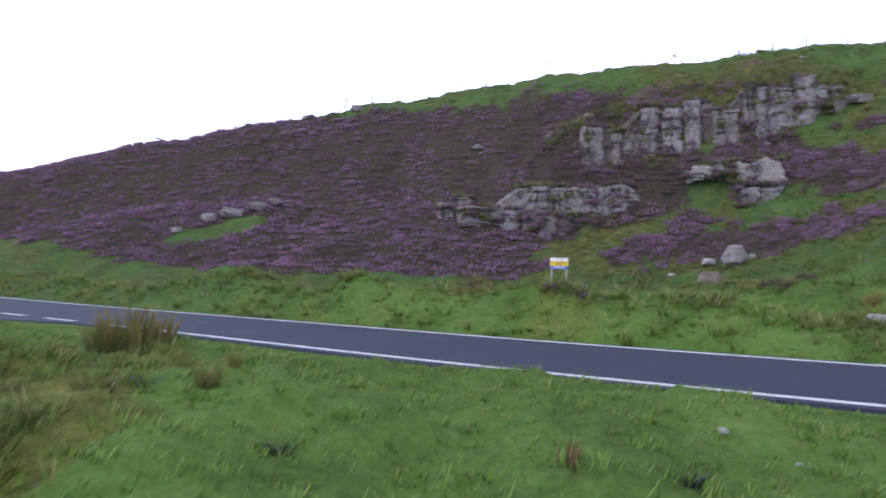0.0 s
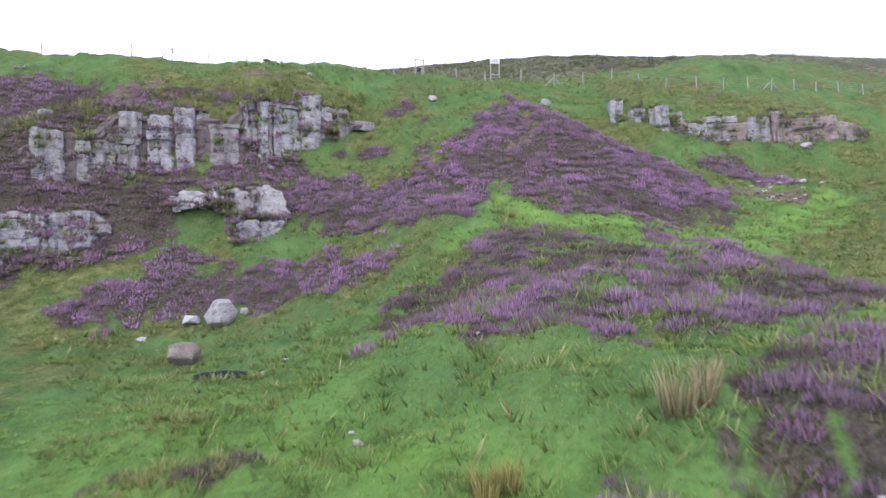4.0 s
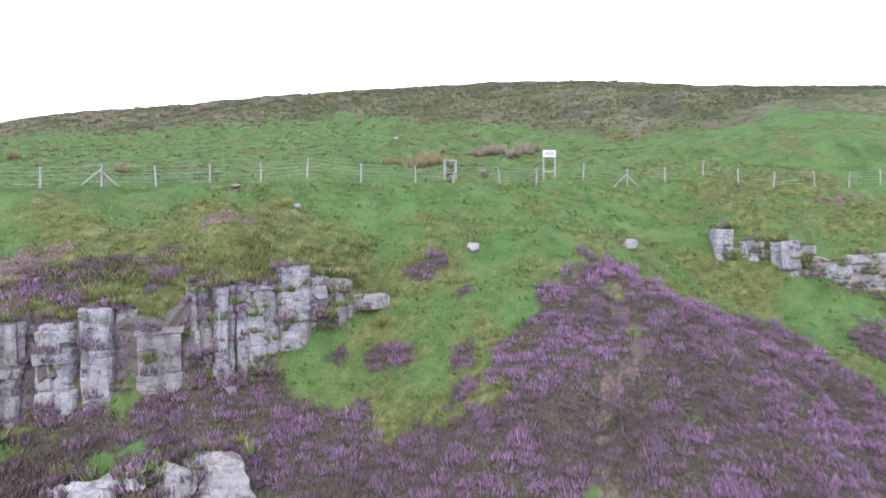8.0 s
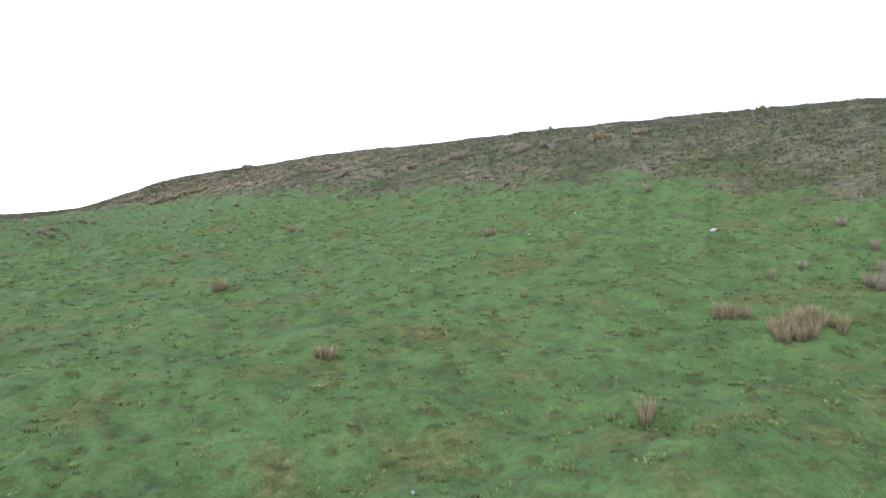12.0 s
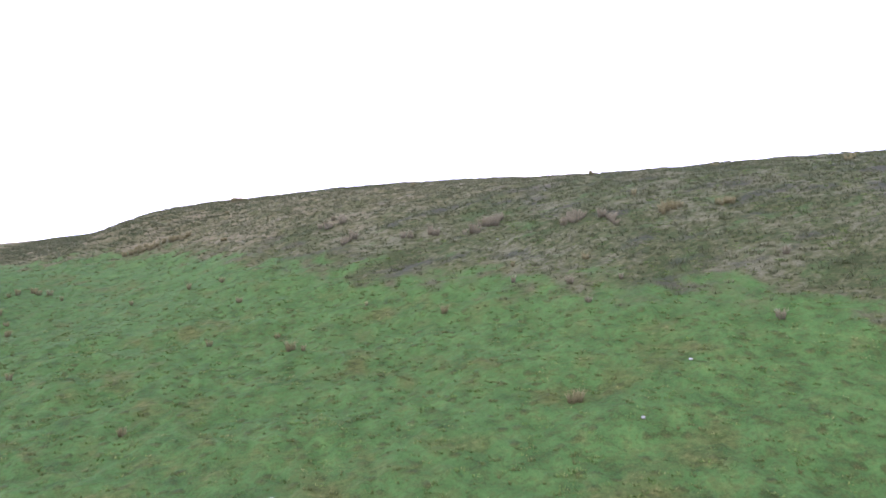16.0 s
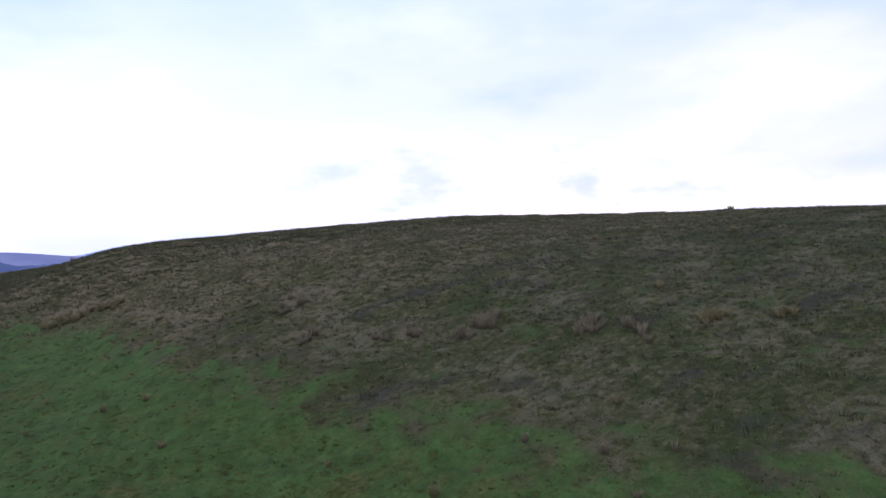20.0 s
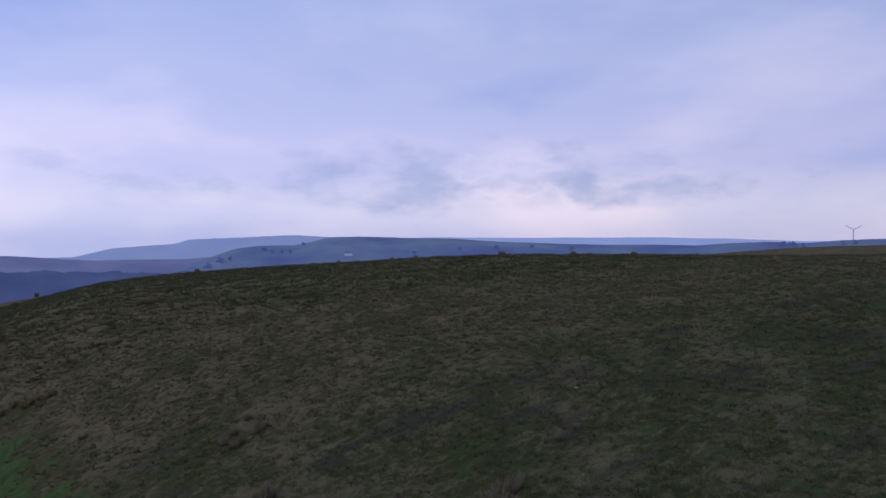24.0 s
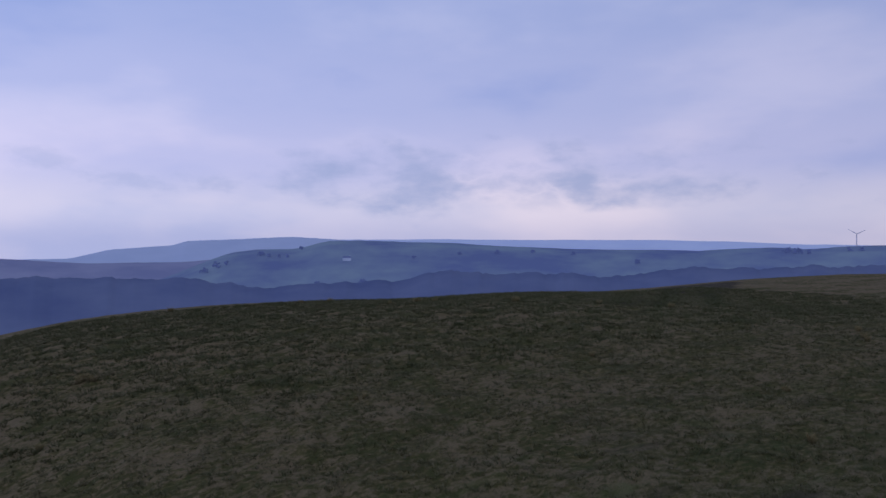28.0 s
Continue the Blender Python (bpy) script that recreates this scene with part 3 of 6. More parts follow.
def ribbon(name, xs, low, high, z, material):
    """A strip along the road between two distances from its middle."""
    e = 0.05
    mid, slope = road_mid(xs), (road_mid(xs + e) - road_mid(xs - e)) / (2 * e)
    k = 1 / np.sqrt(1 + slope**2)
    nx, ny = -slope * k, k
    low, high = low + 0 * xs, high + 0 * xs
    bm = bmesh.new()
    rows = []
    for d, h in ((low, z - 0.12), (low, z), (high, z), (high, z - 0.12)):
        rows.append([bm.verts.new((a + b * d, m + c * d, h)) for a, m, b, c, d in zip(xs, mid, nx, ny, d)])
    for a, b in zip(rows, rows[1:]):
        for i in range(len(xs) - 1):
            bm.faces.new((a[i], a[i + 1], b[i + 1], b[i]))
    mesh = bpy.data.meshes.new(name)
    bm.to_mesh(mesh)
    bm.free()
    mesh.materials.append(material)
    return new(name, mesh)


ALONG = np.concatenate([np.arange(-138, -40, 2.0), np.arange(-40, 30, 0.4), np.arange(30, 88, 2.0)])
road = tagged(ribbon("road", ALONG, -ROAD_HALF - 0.22, ROAD_HALF + 0.22, ROAD_Z + 0.0, ASPHALT), "narrow dark asphalt moorland road with white edge lines", "road", kind="structure")

def edge_line(name, low, high, xs, label):
    return tagged(ribbon(name, xs, low, high, ROAD_Z + 0.008, PAINT), label, "road marking", kind="structure")


FAR_SIDE = ALONG
edge_line("edge_line", ROAD_HALF - 0.14, ROAD_HALF, FAR_SIDE, "worn white line along the road's hill side")
edge_line("edge_line", -ROAD_HALF, -ROAD_HALF + 0.14, ALONG[ALONG > -7.5], "worn white line along the road's open side")
for k in range(9):
    start = -8.6 - 2.5 * k
    edge_line("dash", -ROAD_HALF, -ROAD_HALF + 0.14, np.linspace(start - 1.4, start, 5), "white dash beside the lay-by")
LAYBY = np.linspace(-40, -7.5, 60)
tagged(ribbon("layby", LAYBY, -ROAD_HALF - 0.2 - 1.3 * ease(7.5, 12, -LAYBY), -ROAD_HALF - 0.2 + 0 * LAYBY, ROAD_Z - 0.006, ASPHALT), "dark asphalt lay-by widening the road", "road", kind="structure")

# ---- more materials ----


def make_rock(name, stops, lichen):
    m = Mat(name, 0.88, 0.25)
    grain, stain, bed = m.noise(14.0, 5.0, 0.7), m.noise(1.3, 4.0, 0.6), m.noise(1.5, 4.0, 0.65, (1, 1, 2.2))
    c = m.ramp(m.times(m.times(grain, 0.4), m.times(bed, 0.6), "ADD"), stops)
    c = m.mix(m.grey(stain, 0.52, 0.68), c, lichen)
    c = m.mix(m.times(m.grey(m.random(), 0.3, 1.0), 0.55), c, m.mix(grain, (0.10, 0.088, 0.078), (0.22, 0.195, 0.175)))
    c = m.mix(m.times(m.grey(m.random(), 0.35, 0.0), 0.4), c, m.mix(grain, stops[-2][1], stops[-1][1]))
    seam = m.noise(0.8, 4.0, 0.6, (1.0, 1.0, 4.0))
    c = m.mix(m.times(m.grey(seam, 0.58, 0.66), 0.6), c, (0.055, 0.050, 0.045))
    bend = m.n.new("ShaderNodeVectorMath")
    bend.operation = "MULTIPLY_ADD"
    wob = m.n.new("ShaderNodeTexNoise")
    wob.inputs["Scale"].default_value = 1.7
    m.l.new(m.place, wob.inputs["Vector"])
    m.l.new(wob.outputs["Color"], bend.inputs[0])
    bend.inputs[1].default_value = (0.9, 0.9, 0.9)
    m.l.new(m.place, bend.inputs[2])
    tall = m.n.new("ShaderNodeMapping")
    tall.inputs["Scale"].default_value = (1.0, 1.0, 0.7)
    m.l.new(bend.outputs[0], tall.inputs[0])
    cell = m.n.new("ShaderNodeTexVoronoi")
    cell.feature = "DISTANCE_TO_EDGE"
    cell.inputs["Scale"].default_value = 1.9
    m.l.new(tall.outputs[0], cell.inputs["Vector"])
    gap = m.times(m.grey(cell.outputs["Distance"], 0.034, 0.006), m.grey(stain, 0.40, 0.56))
    c = m.mix(m.times(gap, 0.8), c, (0.045, 0.042, 0.038))
    moss = m.noise(3.1, 4.0, 0.65)
    c = m.mix(m.times(m.grey(moss, 0.56, 0.68), 0.7), c, (0.10, 0.095, 0.06))
    bed = m.times(bed, m.times(m.grey(seam, 0.68, 0.55), 0.8), "ADD")
    m.bump(m.times(grain, bed, "ADD"), 0.7, 0.05)
    return m.colour(c)


ROCK = make_rock("grey_sandstone", [(0.34, (0.07, 0.068, 0.066)), (0.44, (0.17, 0.165, 0.162)), (0.56, (0.27, 0.265, 0.265)), (0.7, (0.38, 0.375, 0.37))], (0.21, 0.19, 0.165))
TAN_ROCK = make_rock("tan_sandstone", [(0.34, (0.075, 0.06, 0.05)), (0.45, (0.16, 0.13, 0.11)), (0.58, (0.24, 0.20, 0.175)), (0.7, (0.32, 0.28, 0.25))], (0.25, 0.24, 0.20))
# darkened sandstone: the shade between the crag's columns is put into its colour
GAP_SHADE_ROCK = make_rock("gap_shade_rock", [(0.34, (0.03, 0.026, 0.022)), (0.45, (0.06, 0.05, 0.042)), (0.58, (0.10, 0.088, 0.075)), (0.7, (0.16, 0.145, 0.13))], (0.07, 0.055, 0.05))
PALE_ROCK = make_rock("pale_stone", [(0.34, (0.15, 0.145, 0.14)), (0.46, (0.32, 0.315, 0.31)), (0.7, (0.50, 0.49, 0.48))], (0.27, 0.25, 0.22))


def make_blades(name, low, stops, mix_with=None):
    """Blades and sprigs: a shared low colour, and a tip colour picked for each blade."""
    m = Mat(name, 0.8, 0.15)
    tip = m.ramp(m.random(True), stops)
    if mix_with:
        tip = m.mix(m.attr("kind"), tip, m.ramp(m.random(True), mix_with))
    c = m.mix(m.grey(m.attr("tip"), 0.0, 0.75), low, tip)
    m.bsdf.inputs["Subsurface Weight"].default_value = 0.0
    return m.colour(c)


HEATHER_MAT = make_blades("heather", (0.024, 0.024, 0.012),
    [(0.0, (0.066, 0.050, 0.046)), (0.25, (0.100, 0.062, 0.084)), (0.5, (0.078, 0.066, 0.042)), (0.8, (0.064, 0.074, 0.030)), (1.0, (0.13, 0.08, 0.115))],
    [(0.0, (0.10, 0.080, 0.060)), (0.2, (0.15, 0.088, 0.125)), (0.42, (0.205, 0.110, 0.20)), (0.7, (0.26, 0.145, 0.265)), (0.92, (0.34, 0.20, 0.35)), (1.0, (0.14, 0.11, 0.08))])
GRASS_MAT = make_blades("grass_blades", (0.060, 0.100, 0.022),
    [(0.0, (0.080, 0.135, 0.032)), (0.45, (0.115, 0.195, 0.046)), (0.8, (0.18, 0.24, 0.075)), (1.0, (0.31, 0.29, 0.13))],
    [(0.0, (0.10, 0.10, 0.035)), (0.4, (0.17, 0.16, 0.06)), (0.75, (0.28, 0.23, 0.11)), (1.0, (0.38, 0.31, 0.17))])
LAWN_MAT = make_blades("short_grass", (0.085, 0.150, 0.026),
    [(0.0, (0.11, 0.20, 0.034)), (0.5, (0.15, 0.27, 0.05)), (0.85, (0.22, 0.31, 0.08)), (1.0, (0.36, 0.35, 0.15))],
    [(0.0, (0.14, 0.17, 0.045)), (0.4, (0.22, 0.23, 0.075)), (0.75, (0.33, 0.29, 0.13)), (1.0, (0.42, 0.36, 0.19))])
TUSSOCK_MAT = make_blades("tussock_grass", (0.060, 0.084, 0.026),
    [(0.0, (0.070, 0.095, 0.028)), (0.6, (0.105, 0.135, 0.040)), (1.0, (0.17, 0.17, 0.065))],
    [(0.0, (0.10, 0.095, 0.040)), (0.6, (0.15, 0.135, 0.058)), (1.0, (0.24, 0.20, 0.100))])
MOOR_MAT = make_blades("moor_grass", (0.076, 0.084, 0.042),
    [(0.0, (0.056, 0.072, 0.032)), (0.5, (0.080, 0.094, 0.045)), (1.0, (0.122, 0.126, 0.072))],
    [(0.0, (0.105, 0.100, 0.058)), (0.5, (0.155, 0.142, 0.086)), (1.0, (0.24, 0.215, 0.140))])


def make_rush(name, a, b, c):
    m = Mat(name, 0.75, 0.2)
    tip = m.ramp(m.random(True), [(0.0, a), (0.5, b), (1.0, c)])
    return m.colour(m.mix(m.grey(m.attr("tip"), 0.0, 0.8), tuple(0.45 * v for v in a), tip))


RUSH_GREEN = make_rush("rush_green", (0.13, 0.13, 0.035), (0.20, 0.18, 0.05), (0.30, 0.23, 0.09))
RUSH_BROWN = make_rush("rush_brown", (0.16, 0.135, 0.065), (0.235, 0.20, 0.10), (0.33, 0.285, 0.16))
RUSH_RED = make_rush("rush_rust", (0.165, 0.140, 0.090), (0.235, 0.200, 0.135), (0.32, 0.275, 0.195))


def make_wood():
    m = Mat("weathered_wood", 0.85, 0.2)
    grain = m.noise(7.0, 5.0, 0.65, (6, 6, 0.6))
    c = m.ramp(grain, [(0.35, (0.13, 0.125, 0.115)), (0.55, (0.25, 0.245, 0.23)), (0.7, (0.36, 0.35, 0.33))])
    c = m.mix(m.times(m.random(), 0.35), c, (0.24, 0.20, 0.16))
    m.bump(grain, 0.5, 0.01)
    return m.colour(c)


def make_plain(name, colour, rough=0.5, metal=0.0, spread=0.15):
    m = Mat(name, rough, 0.4)
    m.bsdf.inputs["Metallic"].default_value = metal
    n = m.noise(11.0, 4.0, 0.65)
    dark = tuple(v * (1 - spread) for v in colour)
    m.bump(n, 0.15, 0.004)
    return m.colour(m.mix(m.grey(n, 0.35, 0.65), dark, colour))


WOOD = make_wood()
WIRE = make_plain("fence_wire", (0.35, 0.36, 0.37), 0.5, 0.8)
STEEL = make_plain("galvanised_steel", (0.42, 0.44, 0.45), 0.45, 0.6)
WHITE = make_plain("white_enamel", (0.78, 0.78, 0.77), 0.4)
BOARD = make_plain("weathered_board", (0.50, 0.50, 0.51), 0.5)
YELLOW = make_plain("yellow_enamel", (0.74, 0.50, 0.03), 0.4)
BLUE = make_plain("blue_enamel", (0.06, 0.12, 0.48), 0.4)
INK = make_plain("dark_print", (0.05, 0.045, 0.04), 0.6)

# ---- ways of building ----


def finish(bm, name, material, smooth=False):
    mesh = bpy.data.meshes.new(name)
    bm.normal_update()
    bm.to_mesh(mesh)
    bm.free()
    if smooth:
        mesh.polygons.foreach_set("use_smooth", np.ones(len(mesh.polygons), bool))
    mesh.materials.append(material)
    return mesh


def part(name, data, parent, label="", at=None):
    """A mesh as one named part under a thing; at: its pose within the thing."""
    ob = new(name, data)
    ob.parent = parent
    if at is not None:
        ob.matrix_basis = at
    return tagged(ob, label)


def thing(name, label, category, m, group="", kind=""):
    ob = new(name)
    ob.empty_display_size = 0.3
    ob.matrix_basis = m
    return tagged(ob, label, category, group, kind)


def box_mesh(name, w, d, h, material, bevel=0.01, foot=True):
    """A bevelled box; its foot or its middle at the origin."""
    bm = bmesh.new()
    bmesh.ops.create_cube(bm, size=1.0)
    bmesh.ops.scale(bm, vec=(w, d, h), verts=bm.verts)
    if foot:
        bmesh.ops.translate(bm, vec=(0, 0, h / 2), verts=bm.verts)
    if bevel:
        bmesh.ops.bevel(bm, geom=bm.edges[:], offset=bevel, segments=1, affect="EDGES")
    return finish(bm, name, material)


def rod_mesh(name, r0, r1, h, material, sides=10, wobble=0.0, seed=0):
    """An upright round post, tapered, slightly crooked, with a bevelled top."""
    rng = np.random.RandomState(seed)
    bm = bmesh.new()
    rings = []
    for k, u in enumerate((0, 0.3, 0.65, 0.97, 1.0)):
        r = (r0 + (r1 - r0) * u) * (0.8 if k == 4 else 1)
        ox, oy = rng.uniform(-wobble, wobble, 2) * u
        rings.append([bm.verts.new((ox + r * math.cos(a), oy + r * math.sin(a), h * u)) for a in np.arange(sides) * 2 * math.pi / sides])
    for a, b in zip(rings, rings[1:]):
        for i in range(sides):
            bm.faces.new((a[i], a[(i + 1) % sides], b[(i + 1) % sides], b[i]))
    bm.faces.new(rings[-1])
    return finish(bm, name, material)


def rock_mesh(name, w, d, h, seed, material, cuts=4, rough=0.07, lean=0.0, round_off=0.05):
    """A jointed or worn stone that fills about w x d x h, its foot at the origin."""
    rng = np.random.RandomState(seed)
    bm = bmesh.new()
    bmesh.ops.create_cube(bm, size=1.0)
    bmesh.ops.subdivide_edges(bm, edges=bm.edges[:], cuts=cuts, use_grid_fill=True)
    off = Vector(rng.uniform(-50, 50, 3))
    for v in bm.verts:
        p = v.co.copy()
        far = max(abs(c) for c in p) * 2
        q = p.normalized() * 0.62
        p = p.lerp(q, round_off * (1.6 if far > 0.9 else 1.0))
        p = Vector((p.x * w, p.y * d, p.z * h))
        n = noise.noise_vector(p * (1.1 / max(0.4, min(w, h))) + off) * rough * 1.8 + noise.noise_vector(p * 3.7 + off) * rough * 0.9
        step = noise.cell((p.z + off.z) * 3.1 * Vector((0, 0, 1)) + Vector((off.x + round(p.x * 1.7), 0, 0))) - 0.5
        p.x *= 1 + 0.06 * step
        p.y *= 1 + 0.10 * step
        p += Vector((n.x * min(1, w), n.y * min(1, d), n.z * min(1, h)))
        p.x += lean * p.z
        p.z += h / 2
        v.co = p
    return finish(bm, name, material)


def stone_mesh(name, w, d, h, seed, material, corners=20, power=5.0):
    """An angular broken stone that fills about w x d x h, its foot at the origin."""
    rng = np.random.RandomState(seed)
    bm = bmesh.new()
    for p in rng.normal(0, 1, (corners, 3)):
        p = p / (np.abs(p) ** power).sum() ** (1 / power) * rng.uniform(0.82, 1.0)
        bm.verts.new((p[0] * w / 2, p[1] * d / 2, (p[2] + 1) * h / 2))
    bmesh.ops.convex_hull(bm, input=bm.verts[:])
    for v in [v for v in bm.verts if not v.link_faces]:
        bm.verts.remove(v)
    bmesh.ops.subdivide_edges(bm, edges=bm.edges[:], cuts=2, use_grid_fill=True)
    off, size = Vector(rng.uniform(-50, 50, 3)), min(w, d, h)
    for v in bm.verts:
        v.co += noise.noise_vector(v.co * (2.2 / size) + off) * 0.05 * size + noise.noise_vector(v.co * (6 / size) + off) * 0.025 * size
    return finish(bm, name, material)


def column_mesh(name, w, d, h, seed, material, beds, ragged=0.2, power=6.0):
    """An upright jointed column of rock: uneven beds one on another, open cracks, a broken top; foot at the origin."""
    rng = np.random.RandomState(seed)
    around = 26
    ang = np.arange(around) * 2 * math.pi / around + rng.uniform(-0.05, 0.05, around)
    c, s = np.cos(ang), np.sin(ang)
    r = (np.abs(c) ** power + np.abs(s) ** power) ** (-1 / power)
    flute = np.convolve(np.tile(rng.normal(0, 0.09, around), 3), (0.25, 0.5, 0.25), "same")[around:2 * around]
    r = r * (1 + flute)
    levels = np.concatenate([[0], np.cumsum(rng.uniform(0.1, 1.0, beds) ** 2 + 0.12)])
    levels *= h / levels[-1]
    off = Vector(rng.uniform(-50, 50, 3))
    front = np.where(s < -0.3)[0]
    rings, drift = [], np.zeros(2)
    bm = bmesh.new()
    cracks = list(rng.choice(front, 1))
    for k in range(beds):
        z0, z1 = levels[k], levels[k + 1]
        drift = 0.5 * drift + rng.normal(0, (0.03, 0.07), 2)
        grow, gape = rng.uniform(0.9, 1.06) * (1 - 0.08 * k / beds), rng.uniform(0.1, 1.1) ** 2
        if rng.uniform() < 0.5:
            cracks = list(rng.choice(front, 2))
        tilt = rng.normal(0, 0.04)
        for u, inset in ((0.0, 1), (0.06, 0.15), (0.5, 0), (0.94, 0.15), (1.0, 1)):
            z = z0 + (z1 - z0) * u
            ring = []
            for i in range(around):
                q = r[i] * grow * (1 - 0.085 * inset * gape)
                if i in cracks:
                    q *= 0.80
                p = Vector((q * c[i] * w / 2 + drift[0] * w, q * s[i] * d / 2 + drift[1], z + tilt * c[i] * w / 2))
                n = noise.noise_vector(p * 1.3 + off) * 0.10 + noise.noise_vector(p * 4.5 + off) * 0.05
                p.x += n.x * min(1, w)
                p.y += n.y
                p.z += n.z * 0.5 + (ragged * noise.noise(Vector((p.x * 1.9, p.y * 1.9, 0)) + off) * (k / max(1, beds - 1)) ** 2)
                ring.append(bm.verts.new(p))
            rings.append(ring)
    for a, b in zip(rings, rings[1:]):
        for i in range(around):
            bm.faces.new((a[i], a[(i + 1) % around], b[(i + 1) % around], b[i]))
    mid = bm.verts.new((0, 0.1 * d, h + ragged * 0.3))
    for i in range(around):
        bm.faces.new((rings[-1][i], rings[-1][(i + 1) % around], mid))
    return finish(bm, name, material)


def scatter(name, places, size, turn, template, tips, material, kinds, label, category, squash=None, up=0.0):
    """One mesh with a copy of the template (verts, faces) at each place; kinds: a value for each copy."""
    verts, faces = template
    n, nv = len(places), len(verts)
    c, s = np.cos(turn)[:, None], np.sin(turn)[:, None]
    sx = size[:, None]
    sz = sx if squash is None else sx * squash[:, None]
    x = places[:, 0:1] + sx * (verts[None, :, 0] * c - verts[None, :, 1] * s)
    y = places[:, 1:2] + sx * (verts[None, :, 0] * s + verts[None, :, 1] * c)
    z = places[:, 2:3] + sz * verts[None, :, 2] + up
    co = np.stack([x, y, z], -1).reshape(-1, 3)
    f = (faces[None] + (np.arange(n) * nv)[:, None, None]).reshape(-1, 3)
    mesh = bpy.data.meshes.new(name)
    mesh.vertices.add(len(co))
    mesh.vertices.foreach_set("co", co.ravel().astype(np.float32))
    mesh.loops.add(f.size)
    mesh.loops.foreach_set("vertex_index", f.ravel().astype(np.int32))
    mesh.polygons.add(len(f))
    mesh.polygons.foreach_set("loop_start", (np.arange(len(f)) * 3).astype(np.int32))
    mesh.update(calc_edges=True)
    mesh.attributes.new("tip", "FLOAT", "POINT").data.foreach_set("value", np.tile(tips, n).astype(np.float32))
    mesh.attributes.new("kind", "FLOAT", "POINT").data.foreach_set("value", np.repeat(kinds, nv).astype(np.float32))
    mesh.materials.append(material)
    return tagged(new(name, mesh), label, category, kind="stuff")


def tuft(rng, blades, spread, height, width, bend, solid=False, plain=False):
    """Blades of grass, rush or heather: verts, triangles and how near the tip each vertex is."""
    verts, faces, tips = [], [], []
    for _ in range(blades):
        a, r = rng.uniform(0, 6.283), spread * math.sqrt(rng.uniform(0, 1))
        bx, by = r * math.cos(a), r * math.sin(a)
        h, w = height * rng.uniform(0.6, 1.1), width * rng.uniform(0.7, 1.3)
        if solid:
            h *= 1 - 0.62 * (r / spread) ** 2
        out = a + rng.uniform(-0.8, 0.8)
        lean = bend * h * rng.uniform(0.3, 1.2)
        tx, ty = bx + lean * math.cos(out), by + lean * math.sin(out)
        mx, my = bx + 0.35 * lean * math.cos(out), by + 0.35 * lean * math.sin(out)
        k = len(verts)
        if solid:
            # a leafy sprig, three-sided, widest low down
            for j in range(3):
                b = out + j * 2.094
                verts.append((bx + 0.5 * (mx - bx) + w * math.cos(b), by + 0.5 * (my - by) + w * math.sin(b), h * 0.30))
                tips.append(0.35)
            verts.append((tx, ty, h))
            tips.append(1.0)
            faces += [(k + 3, k + j, k + (j + 1) % 3) for j in range(3)]
        else:
            p = rng.uniform(0, 6.283)
            px, py = w * math.cos(p), w * math.sin(p)
            if plain:
                verts += [(bx - px * 1.4, by - py * 1.4, 0), (bx + px * 1.4, by + py * 1.4, 0), (tx, ty, h)]
                tips += [0.0, 0.0, 1.0]
                faces.append((k, k + 1, k + 2))
                continue
            verts += [(bx - px, by - py, 0), (bx + px, by + py, 0), (mx - px * 0.8, my - py * 0.8, h * 0.6), (mx + px * 0.8, my + py * 0.8, h * 0.6), (tx, ty, h)]
            tips += [0.0, 0.0, 0.6, 0.6, 1.0]
            faces += [(k, k + 1, k + 3), (k, k + 3, k + 2), (k + 2, k + 3, k + 4)]
    return (np.array(verts), np.array(faces)), np.array(tips)


def sow(rng, x0, x1, y0, y1, per_m2):
    n = int((x1 - x0) * (y1 - y0) * per_m2)
    return rng.uniform(x0, x1, n), rng.uniform(y0, y1, n)


def on_land(x, y):
    return np.stack([x, y, land(x, y)], 1)


def clear_of_rock(x, y):
    """False on the road and on the faces where stone shows."""
    keep = np.abs(road_gap(x, y)) > ROAD_HALF + 0.3
    keep &= np.hypot((x - 12.8) / 1.1, (y - 29.6) / 1.5) > 1
    keep &= ~((x > -40) & (x < -7.5) & (road_gap(x, y) < 0) & (road_gap(x, y) > -ROAD_HALF - 1.8))
    return keep


# ---- the quarry's stone ----
LAID = np.random.RandomState(77)


LEDGES = []


